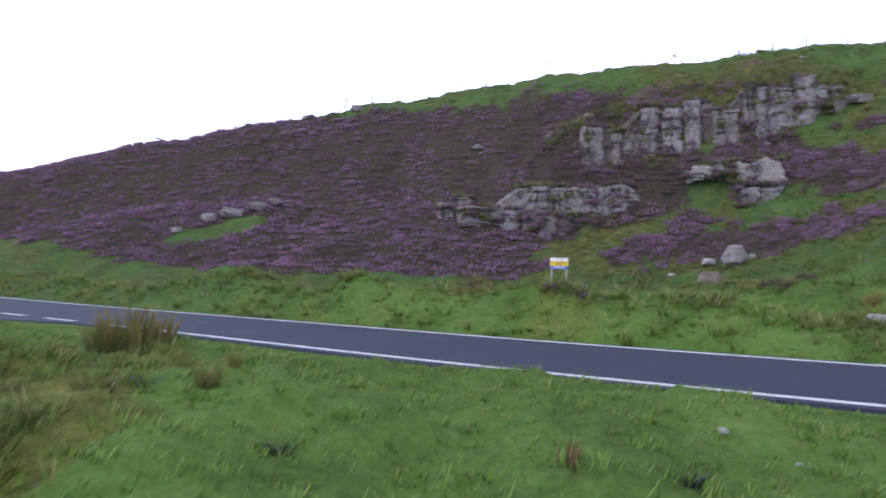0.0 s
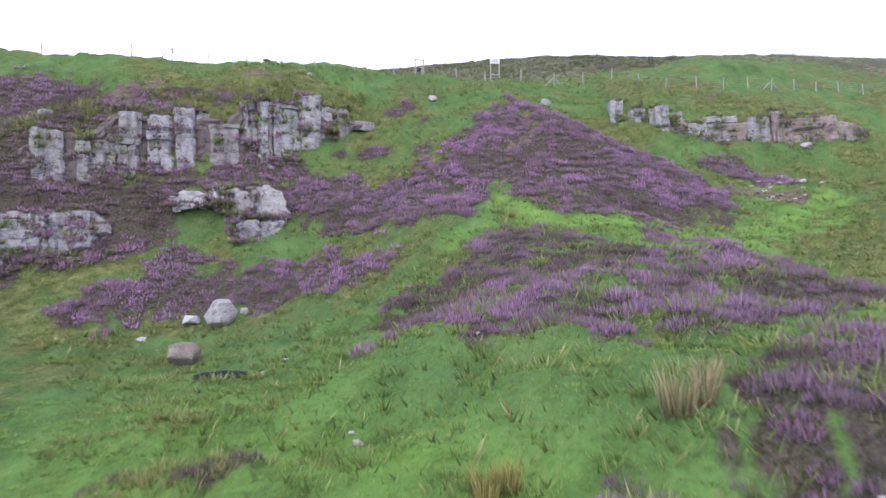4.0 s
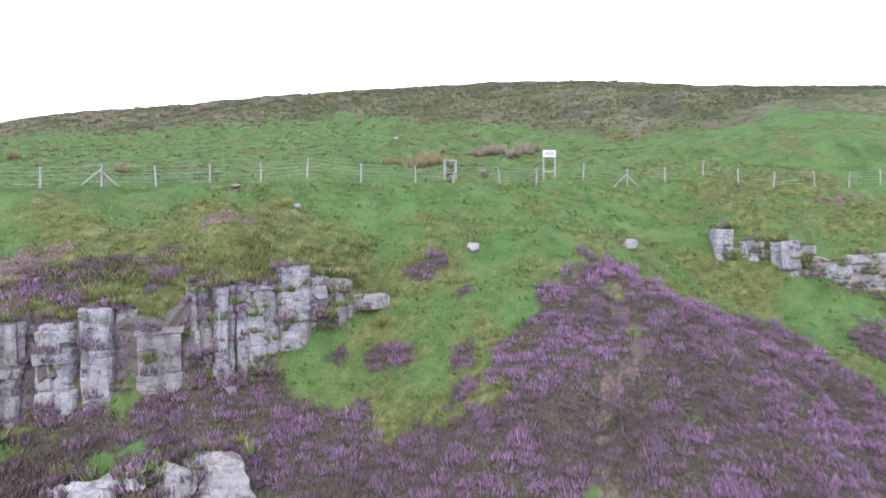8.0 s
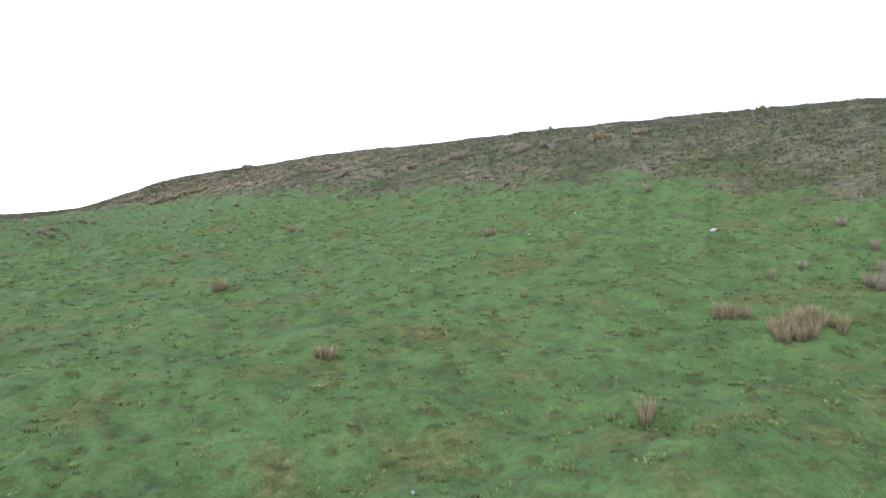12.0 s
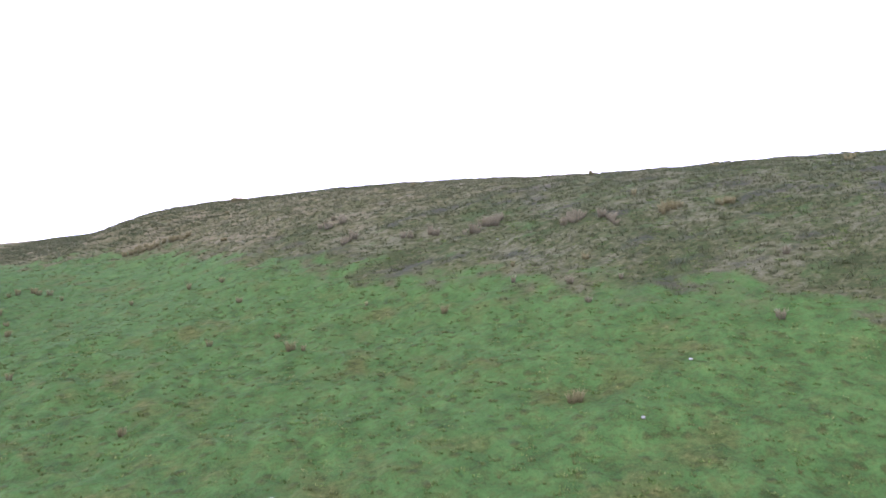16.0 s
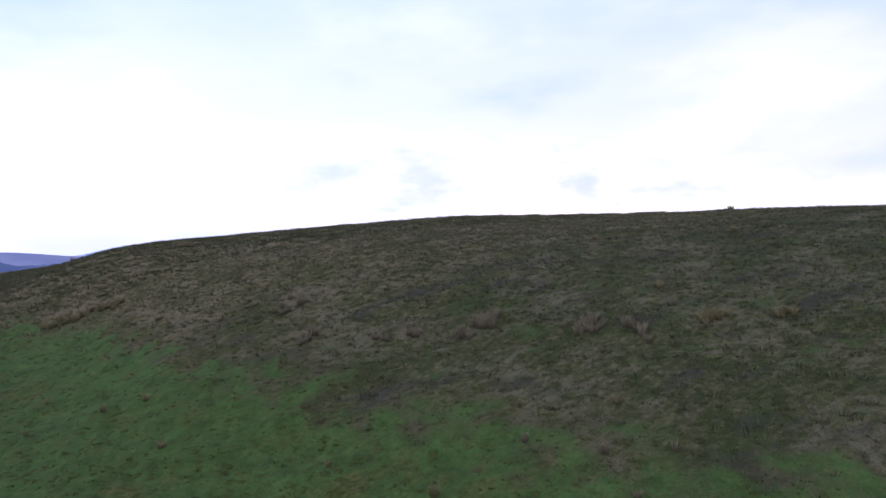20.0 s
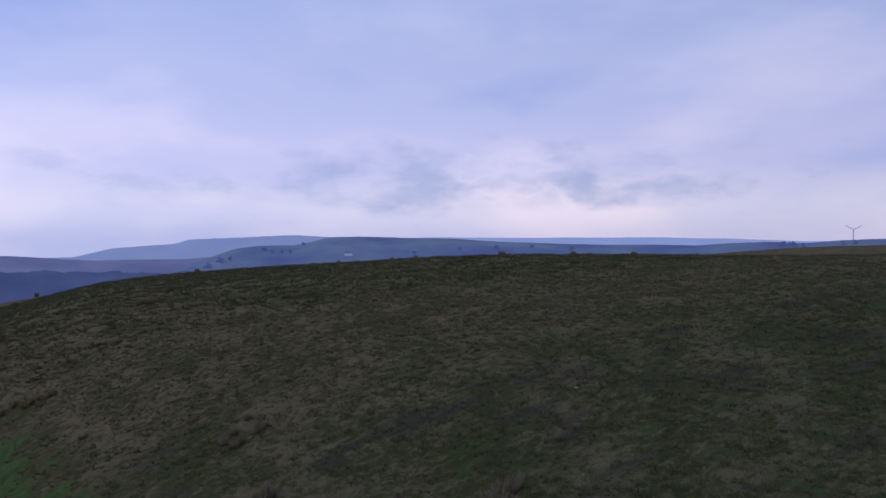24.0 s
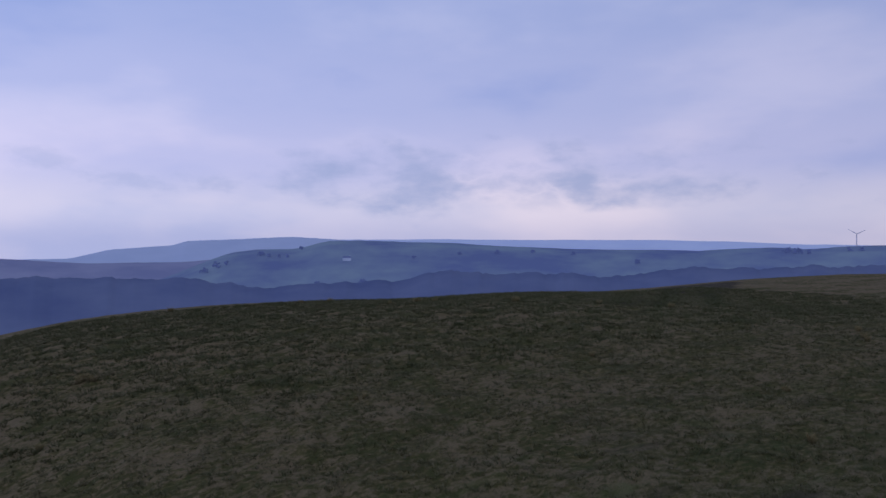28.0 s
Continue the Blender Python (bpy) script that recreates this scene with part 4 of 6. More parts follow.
def pile(owner, x0, x1, z0, z1, face, material, deep=1.5, jut=0.0, wide=0.85, bed_height=(0.5, 1.15), name="rock_column", uneven=1.0):
    """Jointed rock from z0 to z1 between x0 and x1; face(x) gives the face's y."""
    base = owner.matrix_basis.translation
    n = max(1, int(round((x1 - x0) / wide)))
    edges = np.linspace(x0, x1, n + 1)
    edges[1:-1] += LAID.uniform(-0.2, 0.2, n - 1)
    for a, b in zip(edges, edges[1:]):
        px, w = (a + b) / 2, (b - a) * LAID.uniform(1.16, 1.34) + 0.08
        h = z1 - z0 + 1.2 + LAID.uniform(-0.22, 0.1) * uneven * (z1 - z0) * (n > 1)
        slope = (face(px + 0.3) - face(px - 0.3)) / 0.6
        back = LAID.uniform(-0.4, 0.45) * uneven
        mesh = column_mesh(name, w, deep * LAID.uniform(0.9, 1.2), h, LAID.randint(9999), material, max(2, int(h / LAID.uniform(*bed_height))), (0.18 if h > 1.5 else 0.1) * uneven, LAID.uniform(3.5, 8))
        spot = pose(px - base.x, face(px) - jut + back - base.y + 0.5, z0 - 1.3 - base.z, LAID.uniform(-4, 0), LAID.uniform(-3, 3) * uneven, math.degrees(math.atan(slope)) + LAID.uniform(-8, 8) * uneven)
        part(name, mesh, owner, "", spot)
        y = face(px) - jut + back + 0.5 - 0.52 * deep
        for _ in range(9):
            LEDGES.append((px + LAID.uniform(-0.55, 0.55) * w, y + LAID.uniform(0.2, 1.2), z0 - 1.3 + h + LAID.uniform(0.05, 0.25)))
        for _ in range(int(h * 2.2)):
            LEDGES.append((a + LAID.uniform(-0.1, 0.1), y + LAID.uniform(-0.1, 0.15), LAID.uniform(z0 - 0.2, z1)))
        for _ in range(6):
            LEDGES.append((px + LAID.uniform(-0.6, 0.6) * w, y - LAID.uniform(0.0, 0.45), z0 + LAID.uniform(-0.3, 0.15)))


def crag_face(x):
    return float(crag_line(x)) - 0.30


def tier_face(x):
    return float(tier_line(x)) - 0.25


def right_face(x):
    return 42 - (x - 46) * 0.64 / 0.768 - 0.35


def rock_wall(owner, tops, foot, face, material, seed):
    """The body of rock behind the columns, along x, from foot(x) up to the tops of (x, z)."""
    base = owner.matrix_basis.translation
    xs = np.arange(tops[0][0], tops[-1][0], 0.3)
    high = np.interp(xs, [t[0] for t in tops], [t[1] for t in tops])
    bm = bmesh.new()
    rows = []
    for k in range(13):
        row = []
        for x, top in zip(xs, high):
            low = foot(x)
            z = low + (top - low) * min(k, 10) / 10
            n = noise.noise_vector(Vector((x * 0.9, seed, z * 1.3))) * 0.35 + noise.noise_vector(Vector((x * 2.7, seed, z * 3.5))) * 0.16
            ledge = 0.18 * noise.cell(Vector((round(x * 0.9) + seed, 0, z * 1.6)))
            back = 0.45 * max(0, k - 9) ** 1.4
            if k < 10 and LAID.uniform() < 0.14:
                LEDGES.append((x, face(x) - 0.2 + n.y - ledge, z - 0.1))
            row.append(bm.verts.new((x - base.x + n.x * 0.3, face(x) + 0.08 + n.y - ledge + back - base.y, z + n.z * 0.25 - base.z)))
        rows.append(row)
    for a, b in zip(rows, rows[1:]):
        for i in range(len(xs) - 1):
            bm.faces.new((a[i], a[i + 1], b[i + 1], b[i]))
    part("rock_wall", finish(bm, "rock_wall", material), owner)


crag = thing("quarry_crag", "pale grey sandstone crag of upright jointed columns above heather", "crag", pose(17, 47.3, float(land(17, 46.2)[0])))
for x0, x1, z0, z1 in ((9.6, 11.6, 8.8, 11.9), (11.6, 13.2, 9.3, 11.9), (13.3, 14.3, 9.6, 13.3), (14.4, 16.2, 9.6, 13.2), (16.5, 17.35, 9.6, 13.7), (17.4, 18.15, 9.8, 13.6),
                               (18.35, 19.6, 10.4, 12.9), (20.0, 21.3, 10.8, 14.9), (21.45, 22.2, 10.8, 14.5), (22.2, 23.1, 11.2, 14.4), (23.4, 24.4, 13.0, 15.1), (24.4, 25.6, 13.2, 14.7), (25.75, 26.6, 13.6, 14.6), (9.9, 11.8, 7.4, 9.2)):
    pile(crag, x0, x1, z0, z1, crag_face, ROCK, 1.5, 0.1 if x0 > 16 else 0.0)
# backing wall in the darkened stone, so the gaps between columns look shaded
rock_wall(crag, [(8.8, 11.0), (9.8, 11.8), (12, 11.9), (13.4, 13.2), (16, 13.2), (17.5, 13.5), (19, 13.2), (20.2, 14.6), (22.5, 14.3), (24, 14.8), (26.4, 14.3), (27, 14.0)], lambda x: float(np.interp(x, (9, 14, 20, 23, 27), (8.4, 9.2, 10.3, 11.0, 13.4))), crag_face, GAP_SHADE_ROCK, 3.0)
low_crag = thing("low_crag", "low broken wall of grey sandstone blocks under heather", "crag", pose(7, 45.6, float(land(7, 44.6)[0])))
for x0, x1, z0, z1, jut in ((4.8, 7.2, 5.3, 7.4, 0.1), (7.2, 9.6, 5.3, 7.3, 0.1), (9.6, 11.9, 5.2, 7.5, 0.1), (-0.4, 0.3, 6.0, 6.5, -1.3), (0.4, 1.5, 6.1, 6.7, -1.2), (1.0, 2.2, 5.5, 6.1, -0.7), (2.2, 3.2, 5.2, 6.0, -0.1), (3.2, 4.7, 5.1, 5.8, 0.1),
                            (5.2, 7.2, 4.7, 5.4, 0.4), (7.3, 9.3, 4.8, 5.4, 0.4), (9.4, 11.7, 4.9, 5.3, 0.4)):
    pile(low_crag, x0, x1, z0, z1, tier_face, ROCK, 1.4, jut, 0.95 if z1 > 7 else 1.2, (0.28, 0.5), "rock_column", 0.4)
rock_wall(low_crag, [(0.8, 6.0), (3, 6.0), (4.6, 7.2), (12, 7.5), (12.6, 6.6)], lambda x: 4.7, tier_face, ROCK, 7.0)
for x0, x1, z0, z1 in ((15.0, 16.9, 8.0, 8.55), (17.0, 17.65, 8.1, 8.8), (17.7, 18.7, 7.6, 8.85), (18.85, 20.8, 7.5, 8.95), (17.8, 19.0, 6.1, 7.25), (19.1, 20.5, 5.9, 7.25), (21.2, 22.2, 6.6, 7.15)):
    w, h = x1 - x0, z1 - z0 + 0.35
    xm = (x0 + x1) / 2
    b = new("boulder", rock_mesh("boulder", w * 0.88, 1.0, h * 0.9, LAID.randint(9999), PALE_ROCK if z0 > 7.4 else ROCK, 6, 0.2, LAID.uniform(-0.25, 0.25), 0.16))
    b.matrix_basis = pose(xm, tier_face(xm) + (0.35 if z0 > 7.4 else -0.25), z0 - 0.4, LAID.uniform(-10, 10), LAID.uniform(-12, 12), LAID.uniform(-14, 14))
    for _ in range(14):
        LEDGES.append((LAID.choice((x0, x1)) + LAID.uniform(-0.15, 0.15), tier_face(xm) + (0.35 if z0 > 7.4 else -0.25) - LAID.uniform(0.2, 0.6), LAID.uniform(z0 - 0.2, z1)))
    for _ in range(12):
        LEDGES.append((xm + LAID.uniform(-0.65, 0.65) * w, tier_face(xm) + (0.35 if z0 > 7.4 else -0.25) - LAID.uniform(0.6, 0.9), z0 - LAID.uniform(0.1, 0.3)))
        LEDGES.append((xm + LAID.uniform(-0.65, 0.65) * w, tier_face(xm) + LAID.uniform(0.5, 1.3), z1 - LAID.uniform(-0.15, 0.15)))
    tagged(b, "pale grey angular boulder half buried in the heather bank", "boulder", "boulders under the crag")
out = thing("quarry_outcrop", "grey and tan sandstone outcrop under a grassy lip", "crag", pose(53, 36, float(land(52.4, 35.3)[0])))
for x0, x1, z0, z1, mat in ((46.2, 47.1, 15.4, 16.9, ROCK), (47.2, 48.2, 15.5, 16.3, ROCK), (48.2, 49.3, 15.4, 16.2, ROCK), (49.3, 50.4, 14.6, 16.0, ROCK), (50.4, 51.5, 13.6, 15.0, ROCK), (51.5, 53.4, 13.2, 15.5, ROCK),
                                    (53.6, 55.0, 13.2, 15.3, ROCK), (55.0, 55.45, 12.9, 15.8, TAN_ROCK), (55.45, 56.2, 12.9, 15.2, TAN_ROCK), (56.3, 59.1, 12.9, 15.3, TAN_ROCK), (59.2, 60.2, 13.2, 14.3, TAN_ROCK)):
    pile(out, x0, x1, z0, z1, right_face, mat, 1.4, 0.0, 2.2)
rock_wall(out, [(46.6, 15.9), (49, 15.7), (51.5, 15.0), (55, 15.0), (59, 14.9), (60.4, 13.8)], lambda x: float(np.interp(x, (46, 50, 55, 60), (15.0, 13.6, 12.4, 12.6))), right_face, TAN_ROCK, 11.0)
slab = new("flat_stone", rock_mesh("flat_stone", 1.5, 0.9, 0.55, 41, PALE_ROCK, 5, 0.03, 0.0, 0.0))
slab.matrix_basis = pose(27.2, 46.0, 13.25, 4, -2, 3)
tagged(slab, "pale flat squared stone lying in grass beside the crag", "stone")


def lone_stone(x, y, w, d, h, mat, label, seed, sink=0.12, name="stone", turn=0, group=""):
    ob = new(name, stone_mesh(name, w * 1.08, d * 1.08, h * 1.08, seed, mat, 48 if name == "boulder" else 22))
    ob.matrix_basis = pose(x, y, float(land(x, y)[0]) - sink * h, LAID.uniform(-8, 8), LAID.uniform(-8, 8), turn)
    return tagged(ob, label, "stone", group)


lone_stone(15.25, 36.8, 1.2, 1.0, 1.2, PALE_ROCK, "big pale angular boulder on the grassy quarry floor", 5, 0.1, "boulder", 20)
lone_stone(14.3, 38.0, 0.7, 0.6, 0.5, PALE_ROCK, "pale stone beside the big boulder", 6)
lone_stone(16.4, 37.3, 0.35, 0.3, 0.35, PALE_ROCK, "small pale stone beside the big boulder", 7)
lone_stone(12.95, 34.2, 1.15, 0.9, 0.85, TAN_ROCK, "tilted brown grey stone on the quarry floor", 8, 0.12, "stone", -15)
lone_stone(12.4, 38.4, 0.42, 0.3, 0.22, PALE_ROCK, "small white stone lying in the grass", 9)
lone_stone(55.7, 32.3, 1.0, 0.6, 0.4, PALE_ROCK, "white stone below the tan outcrop", 10)
lone_stone(32.3, 45.3, 0.75, 0.5, 0.45, PALE_ROCK, "pale stone at the head of the grass slope", 13)
lone_stone(40.0, 42.5, 0.9, 0.6, 0.6, ROCK, "grey stone beside the heather heap", 14)
lone_stone(23.5, 52.3, 0.5, 0.35, 0.2, TAN_ROCK, "grey stone on a worn bank", 15)
lone_stone(26.0, 50.9, 0.35, 0.3, 0.25, PALE_ROCK, "small white stone on the bank", 16)
for k, (x, y, w) in enumerate(((12.9, 10.1, 0.42), (13.3, 11.3, 0.3), (13.3, 10.7, 0.38), (13.2, 9.9, 0.5), (12.4, 10.3, 0.2), (12.8, 11.3, 0.22), (12.6, 11.6, 0.16), (13.6, 10.8, 0.2), (12.5, 9.75, 0.28), (13.5, 10.4, 0.24), (8.0, 11.75, 0.17), (12.0, 19.4, 0.34), (12.15, 19.9, 0.16), (14.5, 28.6, 0.22), (13.7, 28.3, 0.25), (14.9, 19.3, 0.16), (8.1, 13.2, 0.4), (10.0, 11.6, 0.16), (7.4, 11.9, 0.2), (11.6, 10.1, 0.14))):
    lone_stone(x, y, w, w * 0.6, w * 0.42, PALE_ROCK, "white broken stone on the bare roadside bank", 100 + k, 0.2, "stone", 40 * k, "white stones on the bank")
for k, (x, y, w) in enumerate(((52.5, 85.0, 0.55), (46.5, 131.5, 0.3), (40.5, 92.0, 0.3), (47.0, 97.0, 0.3), (21.0, 93.0, 0.3), (30.0, 88.0, 0.25), (59.0, 147.2, 0.35), (16.0, 62.0, 0.2), (24.0, 60.5, 0.2), (51.4, 30.5, 0.5), (50.2, 29.9, 0.4), (49.0, 30.8, 0.35), (50.6, 31.6, 0.45), (48.0, 29.3, 0.3), (52.0, 29.6, 0.35), (2.6, 5.15, 0.06), (-1.7, 6.6, 0.07), (-3.0, 9.8, 0.08), (2.15, 5.4, 0.1))):
    lone_stone(x, y, w, w * 0.7, w * 0.5, PALE_ROCK, "small white stone lying on the turf", 200 + k, 0.2, "stone", 55 * k, "scattered white stones")
for k in range(70):
    x, y = 45.2 + 3.8 * LAID.uniform(), 28.8 + 3.4 * LAID.uniform()
    w = LAID.uniform(0.12, 0.34)
    lone_stone(x, y, w, w * 0.8, w * 0.5, TAN_ROCK if k % 3 else PALE_ROCK, "loose rubble stone on the track below the outcrop", 300 + k, 0.25, "stone", 30 * k, "rubble on the track")
for x, y, z, w, seed in ((-15.2, 49.6, 6.0, 1.6, 61), (-13.6, 50.2, 6.9, 1.3, 62), (-12.4, 50.6, 7.6, 1.0, 63), (-16.6, 49.2, 5.4, 1.1, 64), (-18.2, 47.3, 4.0, 0.7, 65), (-8.0, 61.0, 14.0, 1.1, 66), (2.5, 53.0, 10.6, 0.9, 67), (7.6, 50.6, 12.3, 1.0, 68), (10.2, 50.2, 13.0, 0.8, 69)):
    lone_stone(x, y, w, w * 0.8, w * 0.6, ROCK, "grey rock breaking through the heather slope", seed, 0.15, "stone", 20, "rocks in the heather slope")

# ---- fence, stile and signs ----
FENCE_LINE = ((-52, 88), (-24, 73), (-9.5, 62.8), (-5, 62.3), (0, 61), (5, 60), (9.4, 58), (12, 57), (15.8, 56.2), (18.3, 55.9), (23.2, 55.3), (28, 54), (31, 53.6), (35.9, 52.4), (39.5, 51.9), (43, 51.2), (47.4, 49.0), (51.7, 46.6), (56, 44.5), (59, 42.4), (64.5, 40.0), (70.6, 37.6), (76.7, 34.5), (86, 31), (100, 26))


def fence_at(x):
    return np.interp(x, [p[0] for p in FENCE_LINE], [p[1] for p in FENCE_LINE])


def build_fence():
    xs = np.concatenate([np.arange(18.3, -50, -2.5)[::-1], (20.7, 23.2, 25.6, 27.9, 30.9, 34.0, 39.4, 41.9, 44.8), np.arange(47.4, 100, 2.2)])
    spots = np.stack([xs, fence_at(xs)], 1)
    z = land(spots[:, 0], spots[:, 1])
    owner = thing("fence", "weathered grey post and wire stock fence along the hillside", "fence", pose(18.3, 56.1, float(land(18.3, 56.1)[0])))
    base = owner.matrix_basis.translation
    kinds = [rod_mesh("post", 0.055, 0.048, 1.28, WOOD, 9, 0.03, s) for s in range(4)]
    brace = rod_mesh("brace", 0.05, 0.045, 1.32, WOOD, 8, 0.02, 9)
    rng = np.random.RandomState(5)
    for k, ((x, y), h) in enumerate(zip(spots, z)):
        part("post", kinds[k % 4], owner, "", pose(x - base.x, y - base.y, h - base.z - 0.25, rng.uniform(-4, 4), rng.uniform(-5, 5), rng.uniform(0, 90)))
    for x, y in ((18.3, 55.9), (47.4, 49.0), (64.5, 40.0), (-9.5, 62.8)):
        k = int(np.argmin(np.hypot(spots[:, 0] - x, spots[:, 1] - y)))
        (px, py), h = spots[k], z[k]
        ahead = spots[min(k + 1, len(spots) - 1)] - spots[k]
        turn = math.degrees(math.atan2(ahead[1], ahead[0]))
        for side in (1, -1):
            fx, fy = px + side * 0.9 * math.cos(radians(turn)), py + side * 0.9 * math.sin(radians(turn))
            part("brace", brace, owner, "slanting round brace", pose(fx - base.x, fy - base.y, float(land(fx, fy)[0]) - base.z - 0.12, 0, -side * 46, turn))
    for up in (0.2, 0.4, 0.6, 0.78, 0.95):
        bm = bmesh.new()
        ring = []
        for (x, y), h in zip(spots, z):
            ring.append([bm.verts.new((x - base.x + a, y - base.y, h + up - base.z + b)) for a, b in ((-0.003, -0.002), (0.003, -0.002), (0, 0.003))])
        for a, b in zip(ring, ring[1:]):
            for i in range(3):
                bm.faces.new((a[i], a[(i + 1) % 3], b[(i + 1) % 3], b[i]))
        part("wire", finish(bm, "wire", WIRE), owner, "thin galvanised wire")


build_fence()


def build_stile():
    owner = thing("stile", "weathered wooden stile frame with a step in the fence", "stile", pose(36.0, 52.3, float(land(36.0, 52.3)[0]), 0, 0, -14))
    post = box_mesh("post", 0.12, 0.12, 1.45, WOOD, 0.012)
    for x in (-0.34, 0.34):
        part("post", post, owner, "", pose(x, 0, -0.3))
    part("top_rail", box_mesh("top_rail", 0.84, 0.16, 0.09, WOOD, 0.012), owner, "pale weathered rail", pose(0, 0, 1.13))
    part("step", box_mesh("step", 0.34, 1.0, 0.07, WOOD, 0.01), owner, "plank step", pose(0, -0.1, 0.38))
    for y in (-0.5, 0.3):
        part("step_leg", box_mesh("step_leg", 0.12, 0.10, 0.62, WOOD, 0.01), owner, "", pose(0, y, -0.25))


def build_noticeboard():
    owner = thing("noticeboard", "white notice panel on two tall wooden posts by the fence", "sign", pose(42.9, 51.3, float(land(42.9, 51.3)[0]), 0, 0, -30))
    post = box_mesh("post", 0.10, 0.10, 2.15, WOOD, 0.01)
    for x in (-0.36, 0.36):
        part("post", post, owner, "", pose(x, 0.06, -0.3))
    panel = part("panel", box_mesh("panel", 0.80, 0.035, 0.44, BOARD, 0.006), owner, "white panel", pose(0, -0.01, 1.40))
    for z in (0.36, 0.28, 0.20, 0.12):
        part("print_bar", box_mesh("print_bar", 0.62 if z < 0.3 else 0.4, 0.006, 0.025, INK, 0), panel, "", pose(0, -0.021, z))
    part("rail", box_mesh("rail", 0.72, 0.05, 0.09, WOOD, 0.008), owner, "", pose(0, 0.02, 0.45))


def build_road_sign():
    owner = thing("road_sign", "small white, yellow and blue sign on two grey steel posts", "sign", pose(4.70, 28.8, float(land(4.70, 28.8)[0]), 0, 0, -9))
    pole = rod_mesh("pole", 0.035, 0.035, 2.1, STEEL, 12)
    for x in (-0.30, 0.30):
        part("pole", pole, owner, "grey steel pole", pose(x, 0.04, -0.2))
    plate = part("plate", box_mesh("plate", 0.72, 0.018, 0.48, WHITE, 0.004), owner, "white enamel plate", pose(0, -0.01, 1.42))
    part("yellow_band", box_mesh("yellow_band", 0.70, 0.008, 0.19, YELLOW, 0), plate, "yellow band", pose(0, -0.0132, 0.145))
    part("blue_band", box_mesh("blue_band", 0.70, 0.008, 0.13, BLUE, 0), plate, "blue band", pose(0, -0.0132, 0.01))
    for x, z, w, h, mat in ((0.05, 0.27, 0.34, 0.03, INK), (-0.02, 0.21, 0.24, 0.025, INK), (0.0, 0.075, 0.44, 0.04, WHITE), (0.12, 0.415, 0.10, 0.03, INK), (-0.05, 0.415, 0.06, 0.03, INK)):
        part("print_bar", box_mesh("print_bar", w, 0.006, h, mat, 0), plate, "", pose(x, -0.019, z - 0.01))
    for z in (0.08, 0.40):
        part("clip", box_mesh("clip", 0.66, 0.03, 0.03, STEEL, 0.004), plate, "", pose(0, 0.022, z))


build_stile()
build_noticeboard()
build_road_sign()

# ---- rushes ----
RUSH_KINDS = []
for s, (blades, spread, height, bend) in enumerate(((90, 0.20, 0.80, 0.35), (120, 0.30, 0.85, 0.4), (70, 0.16, 0.7, 0.4), (100, 0.26, 0.75, 0.45))):
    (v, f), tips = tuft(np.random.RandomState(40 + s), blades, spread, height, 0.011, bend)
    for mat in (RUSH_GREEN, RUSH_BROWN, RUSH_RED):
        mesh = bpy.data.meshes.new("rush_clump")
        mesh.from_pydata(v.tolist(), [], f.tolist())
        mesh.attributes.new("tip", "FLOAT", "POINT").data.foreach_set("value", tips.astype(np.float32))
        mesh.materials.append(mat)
        RUSH_KINDS.append(mesh)
RUSH_TONE = ("green brown", "grey brown", "rusty straw")


def rush(x, y, size, tone, k, wide=1.0):
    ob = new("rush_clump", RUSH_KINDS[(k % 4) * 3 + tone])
    ob.matrix_basis = Matrix.Translation((x, y, float(land(x, y)[0]) - 0.03)) @ Matrix.Rotation(k * 1.7, 4, "Z") @ Matrix.Diagonal((size * wide, size * wide, size, 1))
    tagged(ob, RUSH_TONE[tone] + " clump of rushes standing in the turf", "plant", "rush clumps")


# clumps on the verge and in the quarry, then on the pasture, then at the moor's foot
RUSHES = [
    (-3.4, 7.9, 0.8, 0), (-3.7, 8.1, 0.75, 0), (-3.1, 7.8, 0.65, 0), (-3.9, 8.0, 0.6, 0), (-4.4, 8.2, 0.45, 0), (-1.8, 5.4, 0.28, 0), (-1.8, 6.1, 0.3, 0), (1.4, 28.2, 0.8, 0), (-0.2, 29, 0.6, 0), (13.6, 13.4, 0.8, 1), (14.0, 13.2, 0.8, 1), (14.4, 13.5, 0.7, 1),
    (10.0, 10.7, 0.55, 0), (10.3, 10.5, 0.50, 0), (11.7, 9.8, 0.55, 0), (12.0, 9.6, 0.45, 0), (9.4, 15.3, 0.60, 0), (11.1, 14.5, 0.60, 0), (11.2, 14.1, 0.55, 0), (1.1, 27.1, 0.80, 0), (1.7, 27.3, 0.80, 0), (0.6, 27.6, 0.60, 0), (2.4, 16.8, 0.50, 0),
    (9.3, 15.3, 0.6, 0), (10.8, 14.1, 0.55, 0), (11.2, 14.2, 0.5, 0), (16.1, 21.6, 0.6, 0), (25.6, 30.1, 0.5, 0), (27.2, 45.0, 0.7, 0), (41.5, 55.0, 0.9, 1), (57, 49, 1.0, 2),
]
